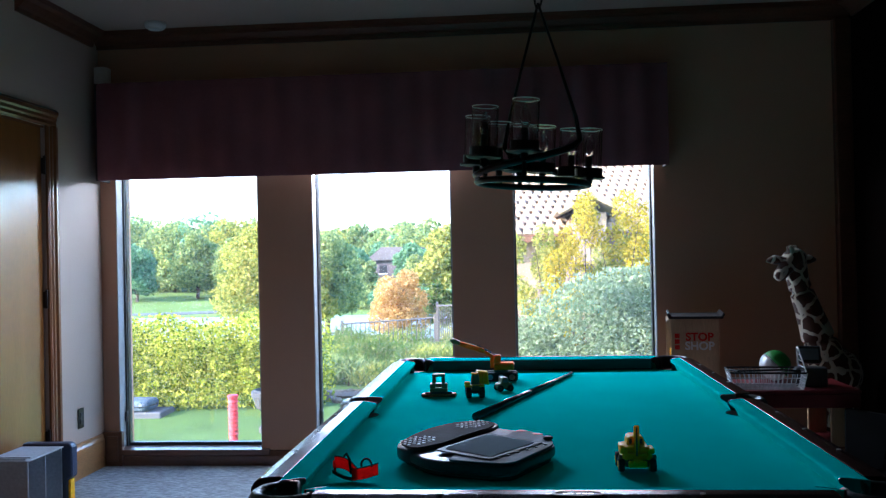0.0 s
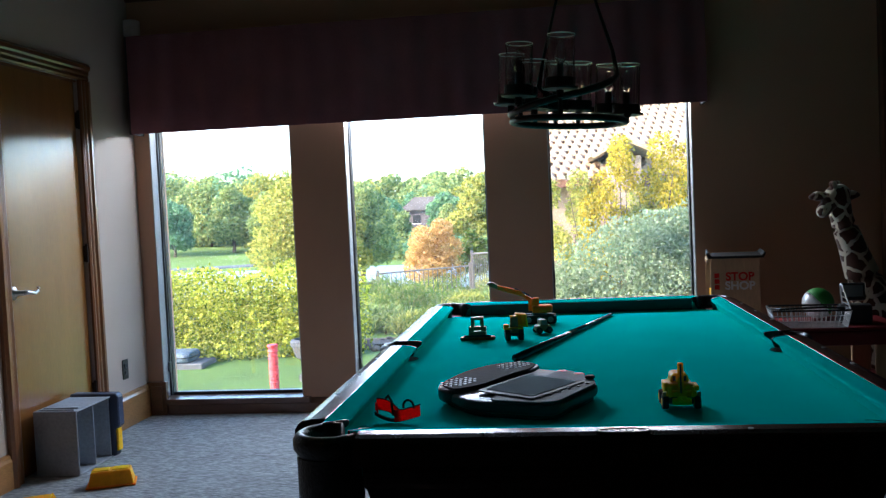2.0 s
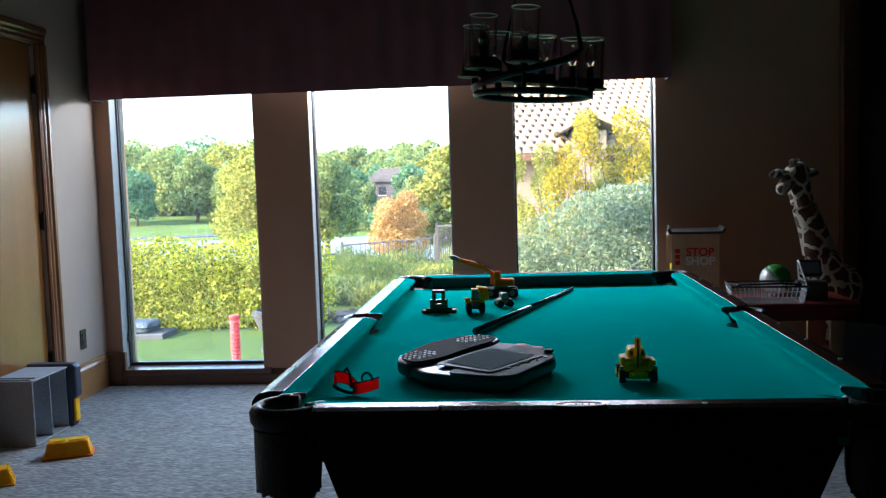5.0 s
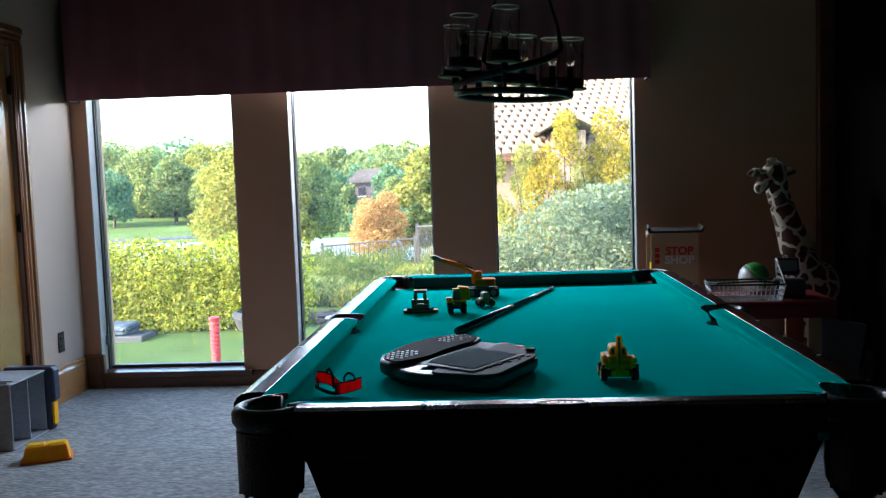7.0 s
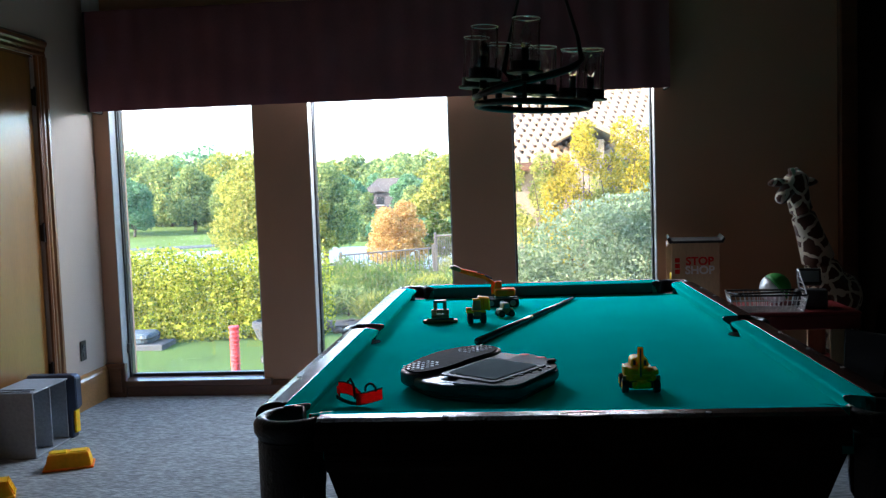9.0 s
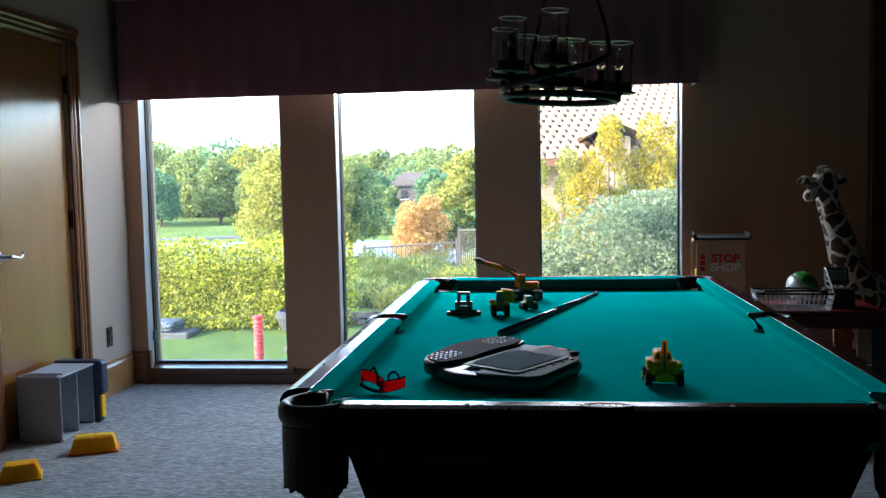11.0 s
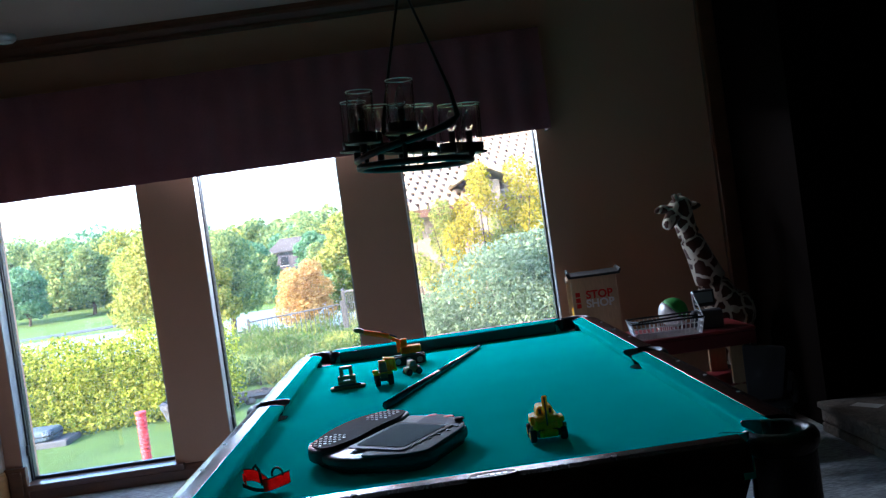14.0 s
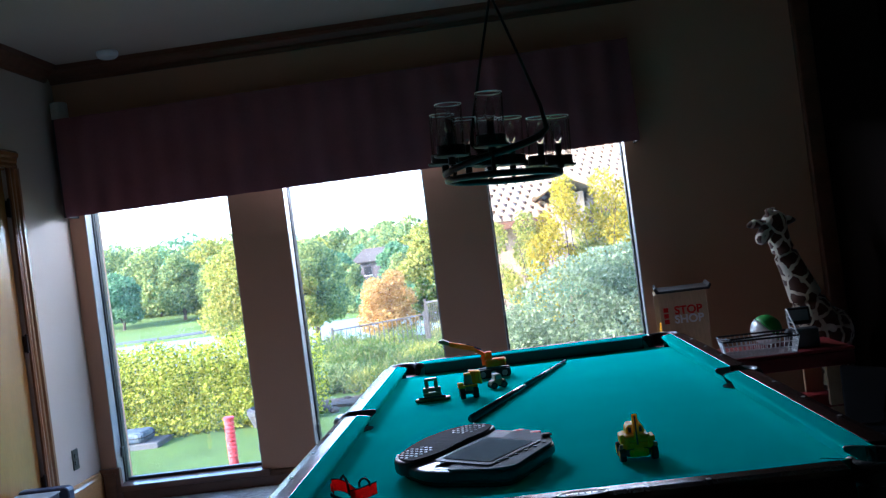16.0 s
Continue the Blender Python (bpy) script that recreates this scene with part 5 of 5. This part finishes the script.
part("cab", prism([(-0.035, 0.0755), (0.0, 0.0755), (0.0, 0.108), (-0.025, 0.108)], -0.03, 0.0, "y", 0.003), P["orange"], ex)
part("boom", prism([(-0.045, 0.05), (-0.028, 0.05), (-0.026, 0.1), (-0.075, 0.13), (-0.08, 0.12), (-0.046, 0.095)], 0.004, 0.02, "y", 0.002), P["orange"], ex)
part("dipper", prism([(-0.066, 0.112), (-0.07, 0.134), (-0.13, 0.152), (-0.176, 0.164), (-0.18, 0.147), (-0.13, 0.13)], 0.002, 0.022, "y", 0.002), P["orange"], ex)
part("bucket", prism([(-0.17, 0.148), (-0.172, 0.165), (-0.195, 0.176), (-0.218, 0.172), (-0.205, 0.158)], -0.004, 0.028, "y", 0.002), P["brown"], ex)
part("ram", tube([(-0.04, 0.012, 0.115), (-0.1, 0.012, 0.146)], 0.004, 8), P["silver"], ex)
gc = thing("toy_car", "small grey-green toy car with black wheels", "toy car", (0.165, 3.17, Z), 20)
part("body", prism([(-0.03, 0.012), (0.03, 0.012), (0.03, 0.03), (0.016, 0.032), (0.012, 0.055), (-0.012, 0.055), (-0.016, 0.032), (-0.03, 0.03)], -0.02, 0.02, "y", 0.003), P["olive"], gc)
part("windscreen", box(-0.01, -0.0215, 0.035, 0.01, -0.0203, 0.05), P["key"], gc)
for sx in (-1, 1):
    for y in (-0.02, 0.02):
        wheel(0.013, 0.01, (sx * 0.02, y, 0.013), gc, "y", "dark")

# ---- toy corner by the windows ----
def lettering(word, size, material, parent, at, tilt=0, name="lettering"):
    cu = bpy.data.curves.new("word", "FONT")
    cu.body, cu.size, cu.extrude, cu.align_x, cu.offset = word, size, 0.0008, "CENTER", 0.002
    tmp = new("word", cu)
    me = bpy.data.meshes.new_from_object(tmp.evaluated_get(bpy.context.evaluated_depsgraph_get()))
    bpy.data.objects.remove(tmp)
    me.materials.clear()
    me.materials.append(material)
    o = new(name, me)
    o.parent = parent
    o.matrix_basis = pose(*at, 90, tilt, 0)
    return tagged(o, f"the word {word} painted on the panel")


kiosk = thing("toy_shop_stand", "pale plywood toy shop stand with a black top", "play stand", (1.205, 4.93, FL - 0.026), -8)
part("front_panel", prism(rounded([(-0.118, 0.0), (0.14, 0.0), (0.14, 0.925), (-0.118, 0.925)], 0.015), -0.15, -0.138, "y", 0.002), P["maple"], kiosk)
part("back_panel", prism(rounded([(-0.14, 0.0), (0.14, 0.0), (0.14, 0.925), (-0.14, 0.925)], 0.015), 0.138, 0.15, "y", 0.002), P["maple"], kiosk)
for z in (0.1, 0.4, 0.66):
    part("shelf", box(-0.13, -0.137, z, 0.13, 0.137, z + 0.012, 0.002), P["maroon"] if z < 0.6 else P["maple"], kiosk)
part("end_panel", box(0.122, -0.137, 0.02, 0.134, 0.137, 0.91), P["maple"], kiosk)
part("top_rail", box(-0.14, -0.137, 0.9, -0.128, 0.137, 0.92, 0.002), P["maple"], kiosk)
part("top", prism([(-0.125, 0.926), (0.16, 0.926), (0.172, 0.95), (0.165, 0.96), (0.15, 0.94), (-0.112, 0.94), (-0.128, 0.962), (-0.138, 0.95)], -0.17, 0.16, "y", 0.002), P["tyre"], kiosk, "black tray top")
lettering("STOP", 0.062, P["red"], kiosk, (0.035, -0.1515, 0.805))
lettering("SHOP", 0.062, M["white"], kiosk, (0.035, -0.1515, 0.755))
for k in range(3):
    part("bar", box(-0.098, -0.1525, 0.755 + k * 0.032, -0.072, -0.151, 0.78 + k * 0.032), P["red"], kiosk)
jar = thing("toy_carton", "small yellow toy carton on the stand's shelf", "toy", (1.105, 4.86, 0.673), 10)
part("body", box(-0.03, -0.03, 0, 0.03, 0.03, 0.08, 0.004), P["lemon"], jar)
part("label", box(-0.02, -0.032, 0.02, 0.02, -0.0305, 0.06), P["red"], jar)

stand = thing("toy_market_table", "red play market table with pale wooden legs", "play table", (1.47, 4.2, FL), 0)
part("tabletop", box(-0.33, -0.2, 0.6, 0.33, 0.2, 0.616, 0.004), P["maroon"], stand)
for y in (-0.2, 0.186):
    part("apron", box(-0.325, y, 0.535, 0.325, y + 0.013, 0.599, 0.003), P["maroon"], stand)
part("lower_shelf", box(-0.3, -0.18, 0.34, 0.3, 0.18, 0.354, 0.003), P["maroon"], stand, "red lower shelf")
for x in (-0.3, 0.195):
    for y in (-0.18, 0.16):
        part("leg", box(x, y, 0, x + 0.09, y + 0.018, 0.534, 0.003), P["maple"], stand, "pale plywood leg")
bk = thing("wire_basket", "white wire shopping basket on the red table", "basket", (1.39, 4.1, 0.640), -6)
def bring(w, d, z, r):
    return tube([(p[0], p[1], z) for p in rounded([(-w, -d), (w, -d), (w, d), (-w, d)], 0.02)], r, 6, None, True)


part("rim", bring(0.172, 0.11, 0.082, 0.005), P["tyre"], bk, "dark plastic-coated rim")
part("band", bring(0.168, 0.106, 0.058, 0.0025), P["wire"], bk)
part("band", bring(0.162, 0.1, 0.03, 0.0025), P["wire"], bk)
part("base_ring", bring(0.155, 0.094, 0.004, 0.003), P["wire"], bk)
for k in range(17):
    f = -1 + 2 * k / 16
    for s in (-1, 1):
        part("wire", tube([(f * 0.155, s * 0.094, 0.004), (f * 0.172, s * 0.11, 0.082)], 0.0022, 5), P["wire"], bk)
for k in range(10):
    f = -1 + 2 * k / 9
    for s in (-1, 1):
        part("wire", tube([(s * 0.155, f * 0.094, 0.004), (s * 0.172, f * 0.11, 0.082)], 0.0022, 5), P["wire"], bk)
    part("wire", tube([(-0.155, f * 0.094, 0.004), (0.155, f * 0.094, 0.004)], 0.002, 5), P["wire"], bk)
hb = part("handle", tube([(0.17, -0.09, 0.084), (0.15, -0.02, 0.185), (0.148, 0.0, 0.192), (0.15, 0.02, 0.185), (0.17, 0.09, 0.084)], 0.004, 6), P["wire"], bk, "white wire handle standing up")
for k in range(3):
    part("brace", tube([(0.168 - k * 0.006, -0.07 + k * 0.018, 0.1 + k * 0.028), (0.168 - k * 0.006, 0.07 - k * 0.018, 0.1 + k * 0.028)], 0.0022, 5), P["wire"], hb)
part("handle", tube([(-0.172, -0.02, 0.086), (-0.14, -0.13, 0.094), (0.06, -0.128, 0.1), (0.14, -0.1, 0.09)], 0.005, 6), P["tyre"], bk, "dark folded handle")

rg = thing("toy_cash_register", "dark toy cash register with a tilted display", "toy register", (1.62, 4.17, 0.640), -10)
part("base", prism([(-0.07, 0), (0.07, 0), (0.07, 0.06), (0.0, 0.09), (-0.07, 0.09)], -0.07, 0.07, "x", 0.005), P["dark"], rg)
d = part("display", box(-0.055, -0.012, 0, 0.055, 0.012, 0.085, 0.005), P["dark"], rg)
d.matrix_basis = pose(0, 0.03, 0.1, -20)
part("glass", box(-0.045, -0.0145, 0.015, 0.045, -0.0125, 0.07), P["screen"], d)
for k in range(3):
    part("key", box(-0.04 + k * 0.03, -0.066, 0.062, -0.02 + k * 0.03, -0.05, 0.068, 0.002), P["red"], rg)
bl = thing("toy_ball", "green and white toy ball on the red table", "ball", (1.49, 4.3, 0.617))
prof = [(0.062 * math.sin(a), 0.062 - 0.062 * math.cos(a)) for a in np.linspace(0.03, math.pi - 0.03, 15)]
b1 = part("green_half", lathe(prof[:8], 22), P["wire"], bl, "white half", smooth=True)
part("white_half", lathe([(r, z + 0.0004) for r, z in prof[7:]], 22), P["green"], bl, "green half", smooth=True)
bl.matrix_world = pose(1.50, 4.33, 0.640 + 0.076) @ Matrix.Scale(1.22, 4) @ pose(0, 0, 0, 0, 50, 0) @ pose(0, 0, -0.062)

# giraffe: one plain mesh
def blob_tube(pts, rs, bm, seg=14):
    """A smooth body along points, with rounded ends."""
    pts = [Vector(p) for p in pts]
    fine, rad = [], []
    for i in range(len(pts) - 1):
        for k in range(5):
            w = k / 5
            p0, p1, p2, p3 = pts[max(0, i - 1)], pts[i], pts[i + 1], pts[min(len(pts) - 1, i + 2)]
            fine.append(0.5 * ((2 * p1) + (p2 - p0) * w + (2 * p0 - 5 * p1 + 4 * p2 - p3) * w * w + (3 * p1 - p0 - 3 * p2 + p3) * w ** 3))
            rad.append(rs[i] * (1 - w) + rs[i + 1] * w)
    fine.append(pts[-1]), rad.append(rs[-1])
    d0, d1 = (fine[0] - fine[1]).normalized(), (fine[-1] - fine[-2]).normalized()
    fine = [fine[0] + d0 * rad[0] * 0.6, fine[0] + d0 * rad[0] * 0.45] + fine + [fine[-1] + d1 * rad[-1] * 0.45, fine[-1] + d1 * rad[-1] * 0.6]
    rad = [rad[0] * 0.15, rad[0] * 0.7] + rad + [rad[-1] * 0.7, rad[-1] * 0.15]
    return tube([tuple(p) for p in fine], rad, seg, bm)


spots = bpy.data.materials.new("giraffe_plush")
spots.use_nodes = True
nt = spots.node_tree
tc = nt.nodes.new("ShaderNodeTexCoord")
wob = nt.nodes.new("ShaderNodeTexNoise")
wob.inputs["Scale"].default_value = 14
mixv = nt.nodes.new("ShaderNodeMix")
mixv.data_type = "VECTOR"
mixv.inputs[0].default_value = 0.045
nt.links.new(tc.outputs["Object"], wob.inputs["Vector"])
nt.links.new(tc.outputs["Object"], mixv.inputs[4])
nt.links.new(wob.outputs["Color"], mixv.inputs[5])
vo = nt.nodes.new("ShaderNodeTexVoronoi")
vo.feature = "DISTANCE_TO_EDGE"
vo.inputs["Scale"].default_value = 13
nt.links.new(mixv.outputs[1], vo.inputs["Vector"])
cr = nt.nodes.new("ShaderNodeValToRGB")
cr.color_ramp.elements[0].position, cr.color_ramp.elements[1].position = 0.075, 0.105
cr.color_ramp.elements[0].color, cr.color_ramp.elements[1].color = (0.72, 0.65, 0.52, 1), (0.07, 0.022, 0.009, 1)
nt.links.new(vo.outputs["Distance"], cr.inputs[0])
nt.links.new(cr.outputs[0], nt.nodes["Principled BSDF"].inputs["Base Color"])
nt.nodes["Principled BSDF"].inputs["Roughness"].default_value = 0.95
nt.nodes["Principled BSDF"].inputs["Sheen Weight"].default_value = 0.4
bm = bmesh.new()
gx, gy = 1.85, 4.78
blob_tube([(2.02, 4.86, 0.56), (1.97, 4.82, 0.60), (1.92, 4.79, 0.62), (1.88, 4.77, 0.66)], [0.10, 0.14, 0.14, 0.12], bm, 18)
blob_tube([(1.91, 4.78, 0.62), (1.862, 4.77, 0.78), (1.802, 4.76, 0.96), (1.75, 4.75, 1.11), (1.735, 4.75, 1.21)], [0.13, 0.092, 0.07, 0.058, 0.06], bm, 18)
blob_tube([(1.755, 4.76, 1.245), (1.712, 4.74, 1.235), (1.668, 4.71, 1.19), (1.63, 4.69, 1.15)], [0.056, 0.056, 0.04, 0.033], bm, 16)
for dx, dy in ((0.02, -0.07), (0.03, 0.05), (0.14, -0.05), (0.15, 0.06)):
    blob_tube([(gx + dx, gy + dy, 0.6), (gx + dx, gy + dy, 0.3), (gx + dx, gy + dy, FL + 0.03)], [0.06, 0.045, 0.045], bm, 12)
for dx, dy in ((-0.02, -0.03), (0.02, 0.03)):
    blob_tube([(1.725 + dx, 4.75 + dy, 1.27), (1.72 + dx, 4.755 + dy, 1.305)], [0.018, 0.02], bm, 8)
blob_tube([(1.775, 4.77, 1.235), (1.82, 4.79, 1.238), (1.855, 4.80, 1.235)], [0.018, 0.026, 0.01], bm, 8)
blob_tube([(1.67, 4.73, 1.235), (1.615, 4.715, 1.24), (1.58, 4.71, 1.235)], [0.018, 0.026, 0.012], bm, 8)
tagged(obj("plush_giraffe", bm, spots, None, True), "tall standing plush giraffe with brown spots", "plush toy")

chair = thing("desk_chair", "low grey mesh-backed chair with black arms", "chair", (1.84, 4.12, FL), -15)
b = part("backrest", prism(rounded([(-0.09, 0), (0.065, 0), (0.105, 0.25), (-0.09, 0.28)], 0.02), -0.01, 0.01, "y", 0.004), P["fabric"], chair, "grey mesh backrest")
b.matrix_basis = pose(0, -0.17, 0.27, 8)
part("seat", prism(rounded([(-0.12, -0.15), (0.12, -0.15), (0.12, 0.13), (-0.12, 0.13)], 0.05), 0.21, 0.255, "z", 0.012, None, 2), P["dark"], chair)
for s in (-1, 1):
    part("arm", tube([(s * 0.12, -0.16, 0.24), (s * 0.14, -0.12, 0.33), (s * 0.14, 0.07, 0.335), (s * 0.13, 0.12, 0.24)], 0.013, 8), P["tyre"], chair, smooth=True)
    for y in (-0.15, 0.16):
        part("leg", tube([(s * 0.1, y * 0.8, 0.21), (s * 0.12, y * 0.9, 0.0)], [0.013, 0.01], 8), P["tyre"], chair)

# ---- things on the lawn ----
tb = thing("foam_post", "red ribbed foam post standing on the lawn", "toy post", (-2.15, 7.0, land(-2.15, 7.0)))
prof = [(0.042, 0.0)]
for k in range(9):
    z = 0.12 + k * 0.033
    prof += [(0.036, z), (0.036, z + 0.018), (0.043, z + 0.022), (0.043, z + 0.029)]
prof += [(0.036, 0.425), (0.046, 0.455), (0.044, 0.465), (0.03, 0.465)]
part("body", lathe(prof, 18), mat("coral_foam", (0.75, 0.06, 0.07), 0.6, vary=0.1), tb)
part("foot", lathe([(0.06, 0), (0.06, 0.012), (0.045, 0.014)], 18), P["tyre"], tb)
sb = tagged(obj("garden_slab", box(-4.4, 8.34, -0.27, -3.32, 8.72, -0.19, 0.01), M["path"]), "pale concrete slab at the edge of the lawn", "slab")
cu = thing("garden_cushion", "dark blue-grey cushion lying on the slab", "cushion", (-3.7, 8.52, -0.189))
part("body", prism(rounded([(-0.24, -0.17), (0.24, -0.17), (0.24, 0.17), (-0.24, 0.17)], 0.08), 0, 0.11, "z", 0.035, None, 3), mat("slate_fabric", (0.09, 0.12, 0.16), 0.7, vary=0.15), cu, smooth=True)
part("seam", tube([(p[0], p[1], 0.055) for p in rounded([(-0.242, -0.172), (0.242, -0.172), (0.242, 0.172), (-0.242, 0.172)], 0.08)], 0.006, 6, None, True), P["tyre"], cu)
ur = thing("stone_urn", "grey cast stone garden urn on the lawn", "urn", (-2.0, 7.75, land(-2, 7.75)))
part("bowl", lathe([(0.09, 0.17), (0.17, 0.22), (0.2, 0.3), (0.215, 0.33), (0.215, 0.37), (0.18, 0.385), (0.17, 0.34), (0.02, 0.3)], 24), P["stone"], ur, smooth=False)
part("pedestal", lathe([(0.15, 0), (0.15, 0.05), (0.1, 0.08), (0.08, 0.13), (0.09, 0.169)], 24), P["stone"], ur)
bed = tagged(obj("garden_bed", prism(rounded([(-2.6, 9.5), (-0.2, 9.3), (0.4, 13.0), (-0.6, 20.5), (-4.4, 20.5)], 0.6), -1.6, -0.25, "z"), P["soil"]), "brown mulched garden bed", "garden bed", kind="structure")
for v in bed.data.vertices:
    if v.co.z > -1:
        v.co.z = land(v.co.x, v.co.y) + 0.03
rr = random.Random(8)
for k in range(16):
    x, y = -2.0 + rr.random() * 1.2, 9.1 + rr.random() * 0.9
    r = 0.04 + 0.06 * rr.random()
    bm = bmesh.new()
    bmesh.ops.create_icosphere(bm, subdivisions=2, radius=r)
    for v in bm.verts:
        v.co *= 1 + 0.35 * noise.noise(v.co * 9 + Vector((k, 0, 0)))
        v.co.z *= 0.65
    o = obj("garden_rock", bm, P["rock"])
    o.location = (x, y, land(x, y) + r * 0.35)
    tagged(o, "rough tan garden rock beside the bed", "rock", "rocks of the garden bed")
